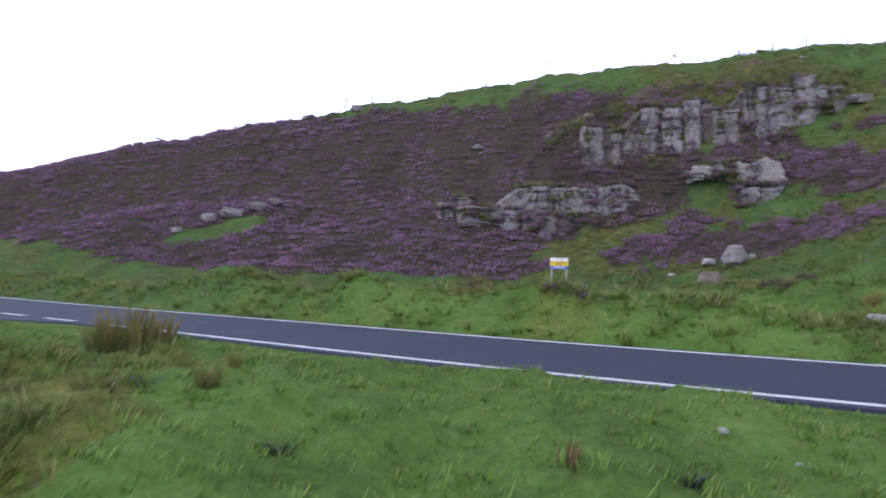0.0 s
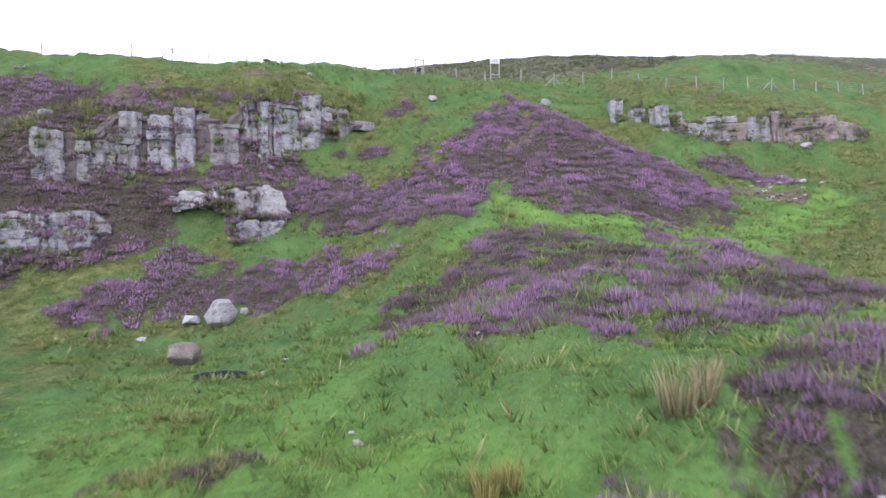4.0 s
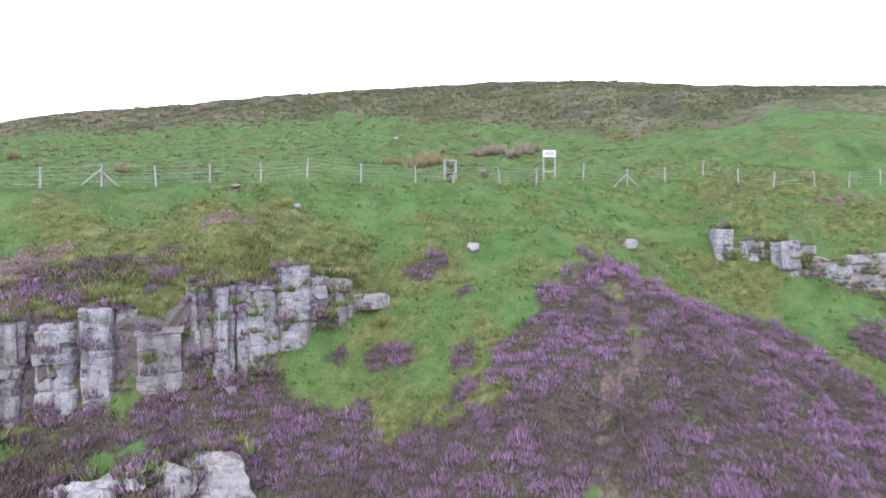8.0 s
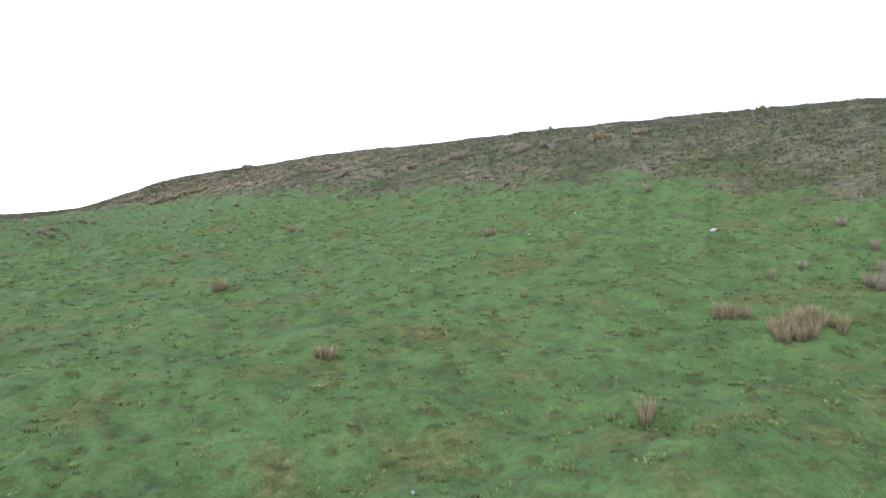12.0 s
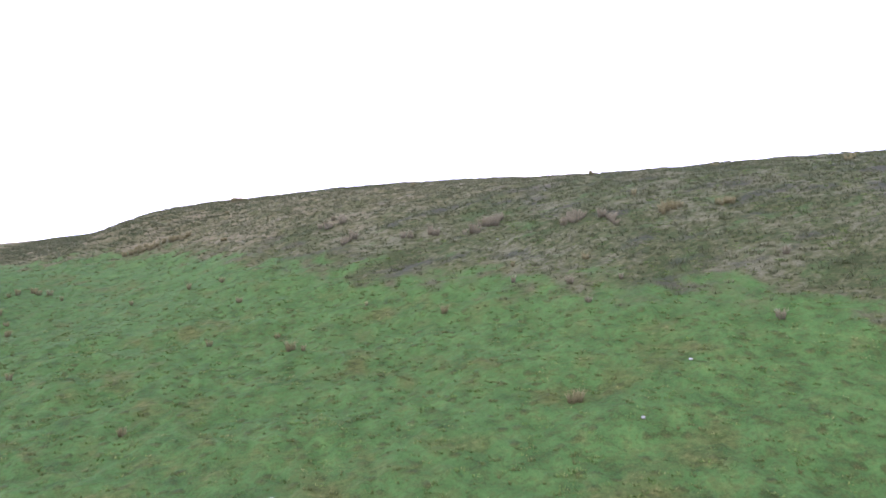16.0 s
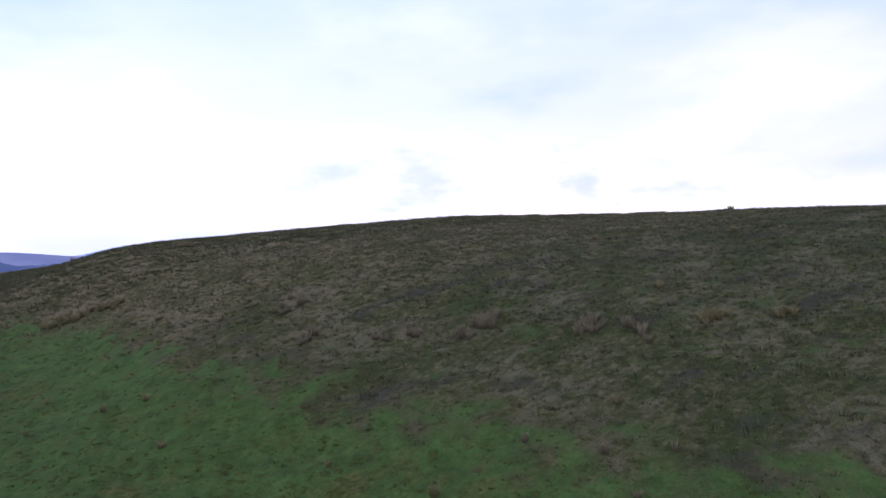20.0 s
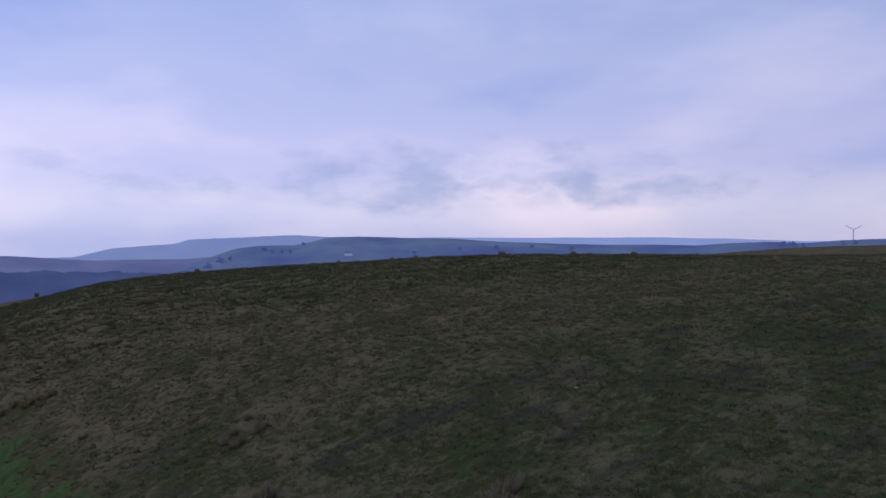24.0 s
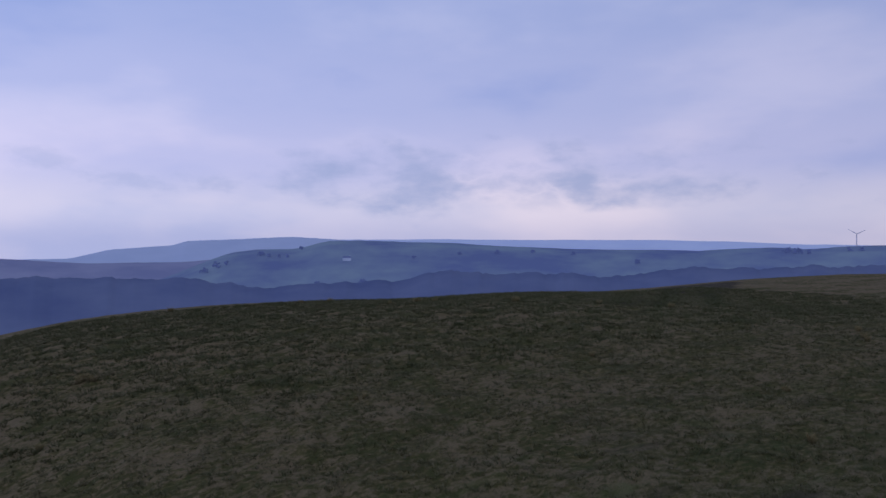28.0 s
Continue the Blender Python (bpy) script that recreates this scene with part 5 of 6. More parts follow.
PASTURE = [
    (22.7, 73.6, 1.35, 1), (32.8, 61.9, 1.3, 1), (16.9, 89.7, 1.35, 1), (33.1, 62.1, 1.0, 1), (22.4, 73.8, 1.0, 1), (17.3, 89.5, 1.0, 1), (38.9, 96.4, 1.0, 1), (7.9, 72.5, 0.9, 1), (38.6, 96.6, 1.1, 1), (34.6, 78.2, 0.8, 1), (45.1, 60.5, 0.9, 2), (50.2, 76.2, 1.1, 1), (52.5, 76.2, 0.9, 2), (58.4, 76.4, 1.1, 2), (60.2, 81, 1.0, 2), (43.6, 71.6, 1.0, 1),
    (12.4, 105.6, 0.9, 1), (22, 89.8, 0.6, 1), (23.3, 117.4, 1.2, 1), (24.3, 116.8, 0.9, 1), (16.7, 122.2, 0.9, 1), (2, 120, 1.0, 1), (36.4, 117.2, 1.0, 1),
]
MOOR_FOOT = [
    (44.9, 122.7, 1.0, 1), (50.4, 118.2, 1.1, 1), (43.2, 118.2, 1.0, 2), (46.8, 114, 1.0, 2), (50.4, 111.6, 1.0, 2), (46.2, 109.4, 0.8, 2), (62.2, 106, 1.2, 2), (55.2, 98.6, 1.0, 2), (30.8, 124.8, 0.8, 1), (19, 134.6, 1.0, 1), (13.2, 146.1, 1.1, 1), (16.9, 145.9, 0.9, 1), (6.9, 146.3, 1.0, 1), (62.2, 123.1, 1.4, 1), (63.4, 131.5, 1.2, 1), (-7.8, 150, 1.1, 1), (-10.9, 146, 1.0, 1), (22.4, 121.6, 0.8, 1),
]
for k, (x, y, size, tone) in enumerate(RUSHES + PASTURE + MOOR_FOOT):
    rush(x, y, size, tone, k)
rr = np.random.RandomState(9)
# wide beds of rush on the hill, and the line of clumps at the moor's foot
k = 70
for cx, cy, n, rx, ry, size, tone in ((45.1, 67.7, 24, 2.1, 1.1, 1.25, 1), (56.6, 71.2, 30, 3.8, 2.4, 1.25, 2), (43.8, 71.5, 7, 0.9, 0.5, 1.2, 1), (46, 136.3, 10, 2.4, 1.2, 1.6, 2), (54.5, 129.3, 10, 2.2, 1.4, 1.6, 2), (56.7, 125.1, 6, 0.6, 1.6, 1.6, 2), (32.2, 147.8, 6, 1.6, 1.2, 1.4, 2), (38.7, 142, 4, 1.0, 1.2, 1.3, 2), (41.7, 141.1, 4, 0.7, 1.0, 1.3, 2), (48.5, 137.8, 5, 1.0, 1.0, 1.4, 2), (32.4, 160.4, 7, 2.0, 1.5, 1.5, 2),
                                      (62.6, 123, 7, 1.3, 0.6, 1.2, 1), (67.0, 119.8, 7, 1.5, 0.6, 1.2, 1), (5.0, 190.5, 26, 6.0, 2.2, 1.5, 1), (-5, 161, 6, 5, 3, 1.2, 1), (-7, 143, 7, 5, 4, 1.2, 1), (-12, 152, 8, 7, 6, 1.2, 1), (30.5, 158.5, 5, 1.5, 1.2, 1.2, 2)):
    for _ in range(n):
        a, r = rr.uniform(0, 6.283), math.sqrt(rr.uniform(0, 1))
        rush(cx + rx * r * math.cos(a), cy + ry * r * math.sin(a), size * rr.uniform(0.7, 1.15), tone, k)
        k += 1
for x, y, size in ((25, 306, 2.0), (57, 300, 1.5), (63.5, 295, 1.7), (72.6, 268, 1.3), (80, 270, 2.2), (84, 270, 1.3), (96, 250, 1.8), (108, 237, 1.5), (118, 227.7, 1.5), (122, 190, 1.4), (16.7, 226, 1.6), (70, 155, 1.2), (95, 131.7, 1.2), (-20.5, 328, 2.0), (18.3, 225.9, 1.5), (51, 194, 1.1), (83.4, 197.4, 1.1), (93, 173.8, 1.1), (116.7, 184.4, 1.4), (16.5, 172, 1.1), (16, 205, 1.3), (88, 150, 1.2), (84, 162, 1.2)):
    for j in range(3):
        rush(x + rr.uniform(-0.5, 0.5), y + rr.uniform(-0.5, 0.5), size * rr.uniform(0.7, 1.0), 1, k)
        k += 1

# a blue green thistle on the roadside bank, small herbs on the turf
THISTLE = make_rush("thistle_leaf", (0.045, 0.075, 0.050), (0.07, 0.11, 0.075), (0.11, 0.15, 0.11))
DOCK = make_rush("dock_stem", (0.12, 0.05, 0.03), (0.18, 0.08, 0.05), (0.24, 0.12, 0.07))
for mat, x, y, size, blades, h, bend, label in ((THISTLE, 8.25, 11.75, 1.0, 60, 0.42, 1.3, "blue green thistle rosette on the roadside bank"), (THISTLE, 1.6, 4.6, 0.5, 36, 0.25, 1.4, "low green thistle in the turf"), (THISTLE, -1.0, 4.4, 0.45, 36, 0.22, 1.4, "low green thistle in the turf"), (THISTLE, -2.2, 5.2, 0.45, 36, 0.22, 1.4, "low green thistle in the turf"),
                                                (DOCK, 0.75, 4.3, 0.5, 14, 0.42, 0.25, "small rusty brown dock stem in the turf"), (DOCK, -3.6, 21.6, 1.0, 16, 0.5, 0.3, "small rusty brown dock stem by the road")):
    (v, f), tips = tuft(np.random.RandomState(int(x * 10) + 90), blades, 0.16, h, 0.016, bend)
    mesh = bpy.data.meshes.new("herb")
    mesh.from_pydata((v * size).tolist(), [], f.tolist())
    mesh.attributes.new("tip", "FLOAT", "POINT").data.foreach_set("value", tips.astype(np.float32))
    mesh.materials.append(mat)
    ob = new("thistle" if mat is THISTLE else "dock", mesh)
    ob.matrix_basis = Matrix.Translation((x, y, float(land(x, y)[0]) - 0.02))
    tagged(ob, label, "plant")

# ---- heather and grass ----
gr = np.random.RandomState(123)


def grow_heather(name, x0, x1, y0, y1, density, low, high, sprigs, width, seed, bloom_shift, fleck=1.0):
    rng = np.random.RandomState(seed)
    x, y = sow(rng, x0, x1, y0, y1, density)
    keep = (heath_cover(x, y) > rng.uniform(0.15, 0.7, len(x))) & clear_of_rock(x, y)
    x, y = x[keep], y[keep]
    t, tips = tuft(rng, sprigs, 0.36, 0.44, width, 0.35, True)
    bush = wave(x, y, 1.5, 53)
    kinds = np.clip(0.55 + bloom_shift + 0.25 * wave(x, y, 12, 50) + 0.35 * wave(x, y, 4.5, 51) + fleck * (0.22 * wave(x, y, 1.3, 52) + rng.normal(0, 0.10, len(x))) + 0.15 * bush - 0.55 * ((x < 11) & (y < 31)) - 0.35 * blob(x, y, 8, 49, 10, 5), 0.04, 1)
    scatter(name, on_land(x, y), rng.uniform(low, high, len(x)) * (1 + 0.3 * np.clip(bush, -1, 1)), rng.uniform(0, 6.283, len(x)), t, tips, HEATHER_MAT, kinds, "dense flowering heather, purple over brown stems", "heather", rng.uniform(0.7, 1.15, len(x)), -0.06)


grow_heather("heather", -10, 34, 6, 29.5, 19.0, 0.35, 0.85, 72, 0.014, 1, -0.06)
grow_heather("heather", 7, 54, 29, 54, 13.0, 0.45, 1.0, 44, 0.021, 2, 0.06)
grow_heather("heather", -70, 16, 38, 90, 7.5, 0.5, 1.1, 16, 0.05, 3, 0.22, 0.5)


def grow_ledges():
    """Heather and straw grass rooted on the rock's ledges and in its joints."""
    rng = np.random.RandomState(31)
    spots = np.array(LEDGES)
    spots = spots[rng.uniform(0, 1, len(spots)) < 0.85]
    bushy = rng.uniform(0, 1, len(spots)) < np.where(spots[:, 0] < 21.5, 0.72, 0.35)
    p = spots[bushy]
    t, tips = tuft(rng, 30, 0.36, 0.44, 0.036, 0.35, True)
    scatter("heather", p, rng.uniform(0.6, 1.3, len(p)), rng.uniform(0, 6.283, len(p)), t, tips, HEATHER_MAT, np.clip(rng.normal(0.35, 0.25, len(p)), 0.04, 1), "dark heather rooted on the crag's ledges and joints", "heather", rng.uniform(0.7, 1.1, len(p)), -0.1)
    p = spots[~bushy]
    t, tips = tuft(rng, 30, 0.22, 0.30, 0.014, 0.9, False, True)
    scatter("straw_grass", p, rng.uniform(0.8, 1.6, len(p)), rng.uniform(0, 6.283, len(p)), t, tips, GRASS_MAT, np.clip(rng.normal(0.7, 0.3, len(p)), 0, 1), "straw grass rooted on the rock's ledges", "grass", rng.uniform(0.7, 1.1, len(p)), -0.05)


grow_ledges()


def grow_grass(name, x0, x1, y0, y1, density, low, high, blades, spread, height, width, bend, seed, mat, keep_rule, kind_rule, label):
    rng = np.random.RandomState(seed)
    x, y = sow(rng, x0, x1, y0, y1, density)
    keep = clear_of_rock(x, y) & keep_rule(x, y, rng)
    x, y = x[keep], y[keep]
    t, tips = tuft(rng, blades, spread, height, width, bend, False, True)
    scatter(name, on_land(x, y), rng.uniform(low, high, len(x)), rng.uniform(0, 6.283, len(x)), t, tips, mat, np.clip(kind_rule(x, y, rng), 0, 1), label, "grass", rng.uniform(0.6, 1.3, len(x)), -0.02)


def open_turf(x, y, rng):
    return heath_cover(x, y) < rng.uniform(0.2, 0.6, len(x))


def rough_only(x, y, rng):
    return (heath_cover(x, y) < 0.6) & (wave(x, y, 3.0, 61) + 0.6 * wave(x, y, 8, 62) > rng.uniform(-0.1, 0.9, len(x)))


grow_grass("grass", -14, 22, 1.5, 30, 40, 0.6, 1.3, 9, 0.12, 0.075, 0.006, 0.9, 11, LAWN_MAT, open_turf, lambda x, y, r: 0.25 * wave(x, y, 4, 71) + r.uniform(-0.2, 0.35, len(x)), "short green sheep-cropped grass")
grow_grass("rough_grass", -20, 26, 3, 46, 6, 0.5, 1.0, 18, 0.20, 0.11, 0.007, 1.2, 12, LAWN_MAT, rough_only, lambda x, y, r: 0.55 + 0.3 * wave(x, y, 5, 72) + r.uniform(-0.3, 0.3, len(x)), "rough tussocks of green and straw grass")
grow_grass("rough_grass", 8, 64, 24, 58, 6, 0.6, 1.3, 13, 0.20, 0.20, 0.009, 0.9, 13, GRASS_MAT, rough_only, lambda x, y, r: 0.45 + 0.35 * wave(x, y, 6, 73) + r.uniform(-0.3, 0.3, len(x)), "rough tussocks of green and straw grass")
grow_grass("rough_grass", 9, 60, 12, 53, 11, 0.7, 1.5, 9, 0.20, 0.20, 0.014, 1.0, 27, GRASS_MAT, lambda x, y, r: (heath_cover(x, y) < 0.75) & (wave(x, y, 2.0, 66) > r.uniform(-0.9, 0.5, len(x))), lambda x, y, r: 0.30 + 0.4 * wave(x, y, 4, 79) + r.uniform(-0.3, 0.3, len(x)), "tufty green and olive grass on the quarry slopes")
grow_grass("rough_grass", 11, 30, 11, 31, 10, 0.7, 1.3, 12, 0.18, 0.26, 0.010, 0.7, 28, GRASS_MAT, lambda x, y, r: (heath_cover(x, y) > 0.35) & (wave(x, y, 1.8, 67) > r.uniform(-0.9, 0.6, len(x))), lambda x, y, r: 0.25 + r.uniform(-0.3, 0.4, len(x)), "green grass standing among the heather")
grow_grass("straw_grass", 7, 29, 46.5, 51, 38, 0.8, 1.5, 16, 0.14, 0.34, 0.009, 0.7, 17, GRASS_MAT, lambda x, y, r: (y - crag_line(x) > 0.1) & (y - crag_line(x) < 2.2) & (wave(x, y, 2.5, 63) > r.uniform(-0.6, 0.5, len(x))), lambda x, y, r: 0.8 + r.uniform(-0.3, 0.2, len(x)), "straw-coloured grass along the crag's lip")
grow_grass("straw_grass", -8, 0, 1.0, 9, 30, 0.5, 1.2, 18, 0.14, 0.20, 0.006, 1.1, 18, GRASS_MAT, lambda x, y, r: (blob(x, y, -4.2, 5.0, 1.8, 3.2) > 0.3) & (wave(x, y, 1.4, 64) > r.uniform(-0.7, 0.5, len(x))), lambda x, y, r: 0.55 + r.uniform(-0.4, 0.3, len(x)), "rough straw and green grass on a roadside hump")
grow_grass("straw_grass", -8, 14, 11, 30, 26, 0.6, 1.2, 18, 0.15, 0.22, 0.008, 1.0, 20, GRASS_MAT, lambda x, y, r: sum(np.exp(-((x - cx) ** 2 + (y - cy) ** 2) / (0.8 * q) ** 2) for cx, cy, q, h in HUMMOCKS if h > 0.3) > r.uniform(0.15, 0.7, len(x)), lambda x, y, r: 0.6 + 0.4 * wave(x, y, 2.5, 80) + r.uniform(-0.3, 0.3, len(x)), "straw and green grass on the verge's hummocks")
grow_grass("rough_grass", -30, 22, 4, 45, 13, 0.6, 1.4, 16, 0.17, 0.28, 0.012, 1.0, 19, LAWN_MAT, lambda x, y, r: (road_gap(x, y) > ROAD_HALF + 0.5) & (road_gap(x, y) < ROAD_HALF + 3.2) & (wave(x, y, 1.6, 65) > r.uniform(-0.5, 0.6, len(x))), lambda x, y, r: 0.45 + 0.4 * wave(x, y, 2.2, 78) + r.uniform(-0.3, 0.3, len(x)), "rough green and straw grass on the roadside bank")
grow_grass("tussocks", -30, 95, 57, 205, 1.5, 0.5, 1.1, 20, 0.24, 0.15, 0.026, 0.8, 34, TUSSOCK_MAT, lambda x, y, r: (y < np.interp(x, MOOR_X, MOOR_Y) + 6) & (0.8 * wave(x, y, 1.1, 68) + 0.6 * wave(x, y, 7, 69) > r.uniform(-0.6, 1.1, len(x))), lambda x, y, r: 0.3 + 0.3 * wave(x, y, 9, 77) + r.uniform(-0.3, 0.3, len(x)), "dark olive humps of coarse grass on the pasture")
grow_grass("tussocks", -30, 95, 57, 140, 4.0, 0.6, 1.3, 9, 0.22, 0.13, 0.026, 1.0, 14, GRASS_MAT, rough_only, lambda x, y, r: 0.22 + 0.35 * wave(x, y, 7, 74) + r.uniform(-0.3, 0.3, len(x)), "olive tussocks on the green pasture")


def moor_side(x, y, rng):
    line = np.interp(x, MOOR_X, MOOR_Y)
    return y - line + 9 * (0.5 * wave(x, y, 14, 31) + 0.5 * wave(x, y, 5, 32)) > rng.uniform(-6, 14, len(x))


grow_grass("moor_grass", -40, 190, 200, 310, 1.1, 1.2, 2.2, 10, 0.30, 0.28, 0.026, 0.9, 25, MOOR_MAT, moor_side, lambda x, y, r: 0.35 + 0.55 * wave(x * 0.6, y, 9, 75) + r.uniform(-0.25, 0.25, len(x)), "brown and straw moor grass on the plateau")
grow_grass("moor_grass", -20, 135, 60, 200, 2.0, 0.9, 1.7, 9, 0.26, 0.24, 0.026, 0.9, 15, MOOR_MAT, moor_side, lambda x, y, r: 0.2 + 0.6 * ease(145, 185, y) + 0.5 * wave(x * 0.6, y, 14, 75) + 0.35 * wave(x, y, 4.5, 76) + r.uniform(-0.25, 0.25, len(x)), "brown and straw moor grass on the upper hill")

# ---- the far side of the valley ----


# Distance haze mixed into the base colour, with a weak glow of that blue
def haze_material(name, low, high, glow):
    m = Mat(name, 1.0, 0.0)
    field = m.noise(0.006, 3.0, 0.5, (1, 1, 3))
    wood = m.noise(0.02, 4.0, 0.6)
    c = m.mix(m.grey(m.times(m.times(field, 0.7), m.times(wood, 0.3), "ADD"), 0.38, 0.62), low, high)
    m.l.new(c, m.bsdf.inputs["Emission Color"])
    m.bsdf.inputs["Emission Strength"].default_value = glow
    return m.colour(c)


def ridge(name, crest, far, depth, foot, material, label, seed, rough=0.0006, count=120):
    """A far hill: crest points of (bearing in degrees from north, height), a slope down to foot in front of it."""
    b = np.linspace(crest[0][0], crest[-1][0], count)
    h = np.interp(b, [c[0] for c in crest], [c[1] for c in crest])
    rng = np.random.RandomState(seed)
    h = h + np.convolve(rng.normal(0, 1, count), np.ones(5) / 5, "same") * far * rough
    bm = bmesh.new()
    rows = []
    for u in (0, 0.2, 0.45, 0.7, 0.88, 1.0, 1.15):
        d = far - depth * (1 - u)
        lift = ease(0, 1, np.array(min(u, 1.0))) if u <= 1 else 0.8
        rows.append([bm.verts.new((d * math.sin(radians(a)), d * math.cos(radians(a)), foot + (z - foot) * float(lift))) for a, z in zip(b, h)])
    for p, q in zip(rows, rows[1:]):
        for i in range(len(b) - 1):
            bm.faces.new((p[i], p[i + 1], q[i + 1], q[i]))
    return tagged(new(name, finish(bm, name, material, True)), label, "hill", kind="structure")


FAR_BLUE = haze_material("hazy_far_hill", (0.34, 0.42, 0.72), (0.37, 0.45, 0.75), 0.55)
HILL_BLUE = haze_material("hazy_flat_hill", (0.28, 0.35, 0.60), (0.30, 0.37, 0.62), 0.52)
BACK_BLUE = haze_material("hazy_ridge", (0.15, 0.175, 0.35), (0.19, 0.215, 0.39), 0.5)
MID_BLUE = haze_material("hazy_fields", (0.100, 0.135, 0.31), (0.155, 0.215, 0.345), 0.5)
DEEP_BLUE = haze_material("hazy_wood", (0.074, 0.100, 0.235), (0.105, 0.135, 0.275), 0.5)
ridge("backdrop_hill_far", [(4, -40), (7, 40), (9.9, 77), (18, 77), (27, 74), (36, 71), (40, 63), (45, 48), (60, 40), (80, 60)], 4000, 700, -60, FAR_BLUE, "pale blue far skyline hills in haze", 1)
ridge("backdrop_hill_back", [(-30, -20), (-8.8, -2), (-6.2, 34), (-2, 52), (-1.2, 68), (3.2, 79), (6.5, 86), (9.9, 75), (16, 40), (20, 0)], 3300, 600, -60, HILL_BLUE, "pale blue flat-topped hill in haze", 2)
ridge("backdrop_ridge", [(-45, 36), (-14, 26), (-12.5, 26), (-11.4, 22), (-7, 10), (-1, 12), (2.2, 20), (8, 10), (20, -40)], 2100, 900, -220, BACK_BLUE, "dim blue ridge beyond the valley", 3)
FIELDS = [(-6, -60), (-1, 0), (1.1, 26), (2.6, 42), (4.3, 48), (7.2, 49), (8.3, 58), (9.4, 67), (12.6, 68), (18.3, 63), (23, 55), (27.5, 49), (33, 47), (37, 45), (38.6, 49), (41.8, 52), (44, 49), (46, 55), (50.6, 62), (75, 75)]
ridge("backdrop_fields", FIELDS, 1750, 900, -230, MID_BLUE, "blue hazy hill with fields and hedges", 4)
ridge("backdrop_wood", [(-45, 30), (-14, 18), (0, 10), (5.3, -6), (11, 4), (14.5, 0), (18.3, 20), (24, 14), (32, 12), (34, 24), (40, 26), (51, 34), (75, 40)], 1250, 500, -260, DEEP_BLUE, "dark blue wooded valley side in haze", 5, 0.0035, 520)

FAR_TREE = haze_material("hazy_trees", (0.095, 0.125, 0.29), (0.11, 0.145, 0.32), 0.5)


def far_tree(bearing, far, z, size, seed):
    rng = np.random.RandomState(seed)
    owner = thing("far_tree", "dark hazy tree on the far hill", "tree", Matrix.Translation((far * math.sin(radians(bearing)), far * math.cos(radians(bearing)), z)), "far trees")
    part("trunk", rod_mesh("trunk", 0.06 * size, 0.03 * size, 0.6 * size, FAR_TREE, 6, 0, seed), owner)
    bm = bmesh.new()
    for _ in range(26):
        a, h = rng.uniform(0, 6.283), rng.uniform(0.15, 0.85) * size
        r = rng.uniform(0, 0.85) * size * (1 - 0.6 * h / size)
        bmesh.ops.create_icosphere(bm, subdivisions=1, radius=rng.uniform(0.08, 0.2) * size, matrix=Matrix.Translation((r * math.cos(a), r * math.sin(a), h)))
    part("crown", finish(bm, "crown", FAR_TREE), owner)


def field_height(bearing, far):
    """Height of the field hill's slope at a distance."""
    top = np.interp(bearing, [p[0] for p in FIELDS], [p[1] for p in FIELDS])
    return float(-230 + (top + 230) * ease(0, 1, np.array(1 - (1750 - far) / 900)))


for k, (bearing, far, size) in enumerate(((4.7, 1640, 15), (5.3, 1630, 12), (6.0, 1625, 10), (6.6, 1622, 10), (7.6, 1690, 13), (0.8, 1600, 18), (1.6, 1610, 20), (2.3, 1600, 14), (8.8, 1440, 17), (12.2, 1440, 16), (12.8, 1430, 13), (5.0, 1430, 15), (22.3, 1620, 14), (25.0, 1640, 13), (28.0, 1640, 12), (32.6, 1580, 15), (42.6, 1660, 18), (43.3, 1660, 20), (43.9, 1660, 16), (46.3, 1660, 12), (47.0, 1660, 12), (19.5, 1600, 11), (16.0, 1560, 11))):
    far_tree(bearing, far, field_height(bearing, far) - 1, size * 0.72, 500 + k)

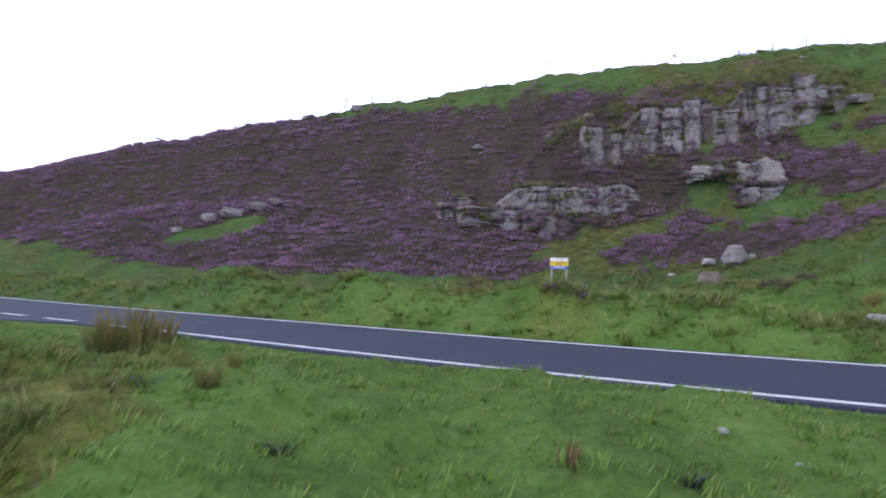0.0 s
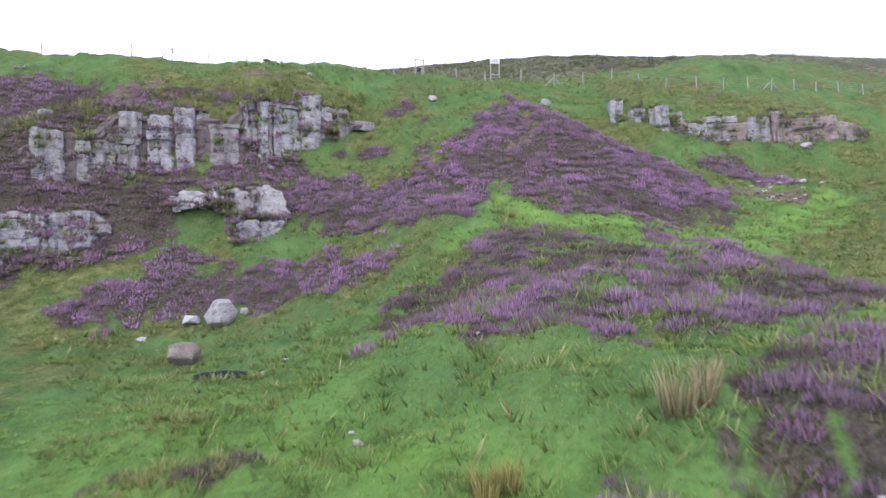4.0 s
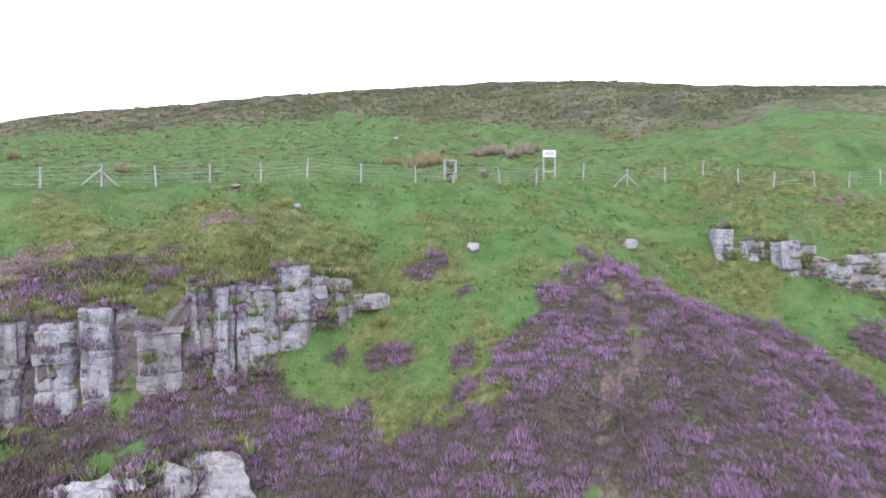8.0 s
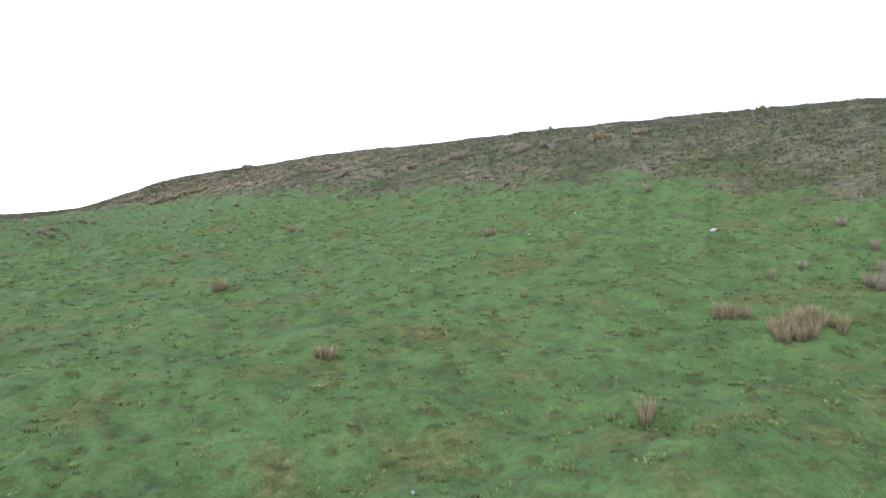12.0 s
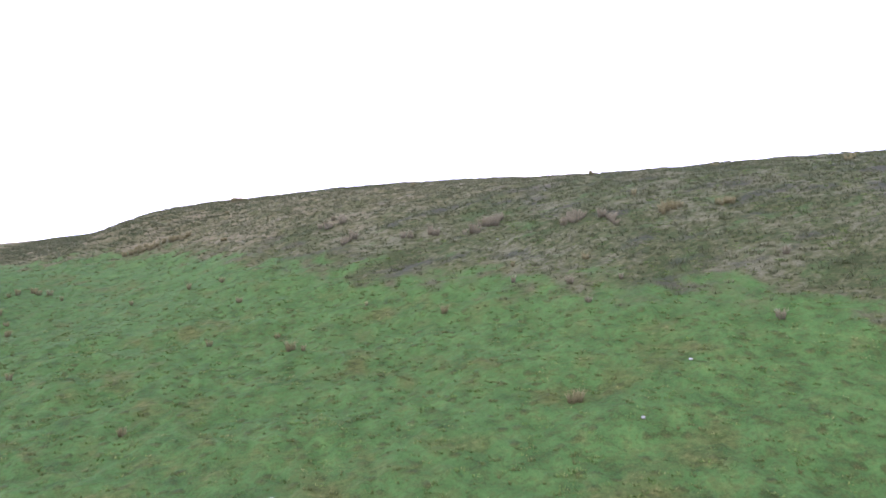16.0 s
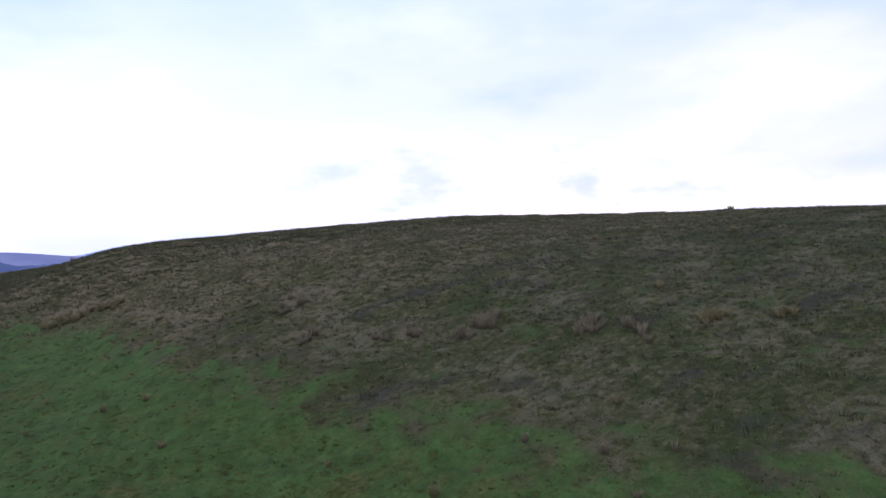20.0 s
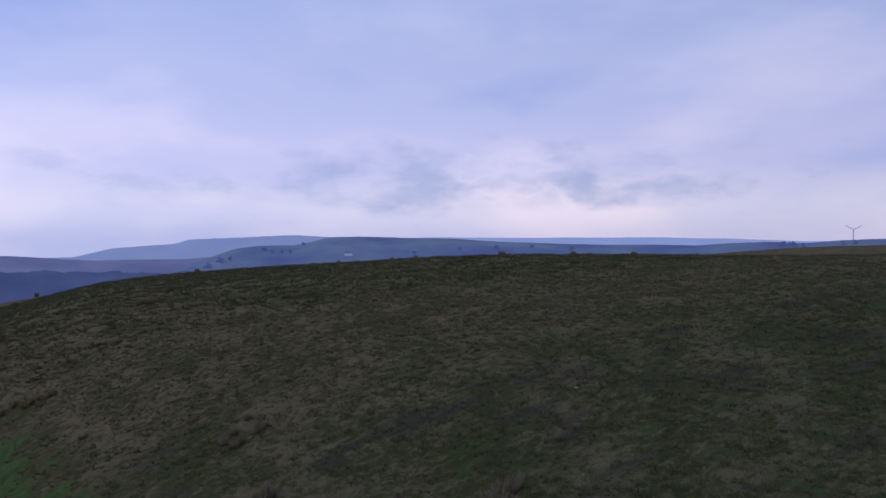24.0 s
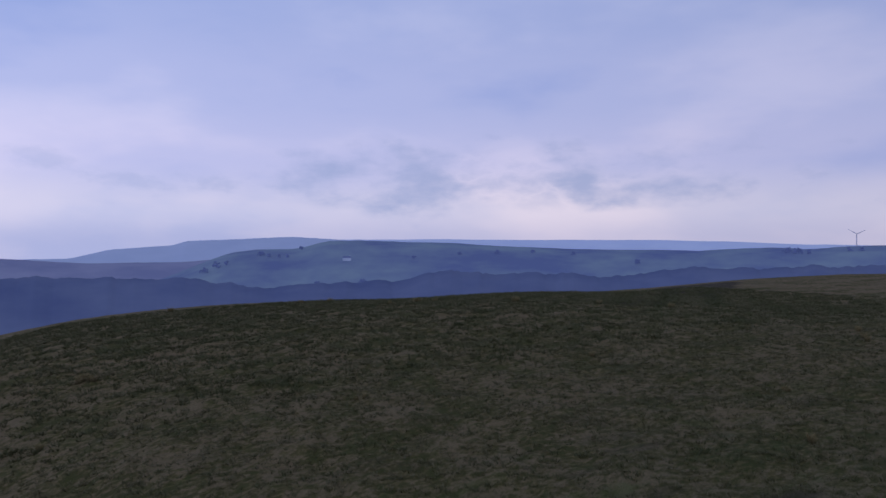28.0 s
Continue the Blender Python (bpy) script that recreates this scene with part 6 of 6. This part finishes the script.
house = thing("far_house", "tiny pale farmhouse on the far hillside", "house", Matrix.Translation((1545 * math.sin(radians(11.0)), 1545 * math.cos(radians(11.0)), field_height(11.0, 1545) - 1)))
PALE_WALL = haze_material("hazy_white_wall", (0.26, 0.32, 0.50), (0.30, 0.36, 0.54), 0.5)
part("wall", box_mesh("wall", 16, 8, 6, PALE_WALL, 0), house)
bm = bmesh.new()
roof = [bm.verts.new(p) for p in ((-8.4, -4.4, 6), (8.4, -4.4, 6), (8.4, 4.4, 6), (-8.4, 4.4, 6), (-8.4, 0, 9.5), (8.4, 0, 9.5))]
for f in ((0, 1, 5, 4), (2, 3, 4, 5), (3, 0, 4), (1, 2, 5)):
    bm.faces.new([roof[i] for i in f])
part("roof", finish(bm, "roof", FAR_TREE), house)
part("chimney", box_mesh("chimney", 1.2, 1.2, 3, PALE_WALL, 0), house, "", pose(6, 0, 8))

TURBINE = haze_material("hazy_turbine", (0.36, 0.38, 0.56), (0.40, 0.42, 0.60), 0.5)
turbine = thing("wind_turbine", "pale three-bladed wind turbine on the skyline", "wind turbine", Matrix.Translation((2790 * math.sin(radians(47.6)), 2790 * math.cos(radians(47.6)), 27)))
part("tower", rod_mesh("tower", 2.4, 1.3, 62, TURBINE, 12), turbine)
part("nacelle", box_mesh("nacelle", 3, 8, 3.4, TURBINE, 0.5), turbine, "", pose(0, 0, 61, 0, 0, -48))
for turn in (-58, 62, 182):
    bm = bmesh.new()
    ring = [bm.verts.new(p) for p in ((-1.0, 0, 0), (1.0, 0, 0), (1.9, 0, 6), (0.5, 0, 28), (-0.4, 0, 28), (-1.0, 0, 6))]
    low = bm.faces.new(ring)
    thick = bmesh.ops.extrude_face_region(bm, geom=[low])
    bmesh.ops.translate(bm, vec=(0, 0.5, 0), verts=[v for v in thick["geom"] if isinstance(v, bmesh.types.BMVert)])
    part("blade", finish(bm, "blade", TURBINE), turbine, "", pose(-3.7, -3.3, 62.7, 0, 0, -48) @ pose(0, 0, 0, 0, turn, 0))
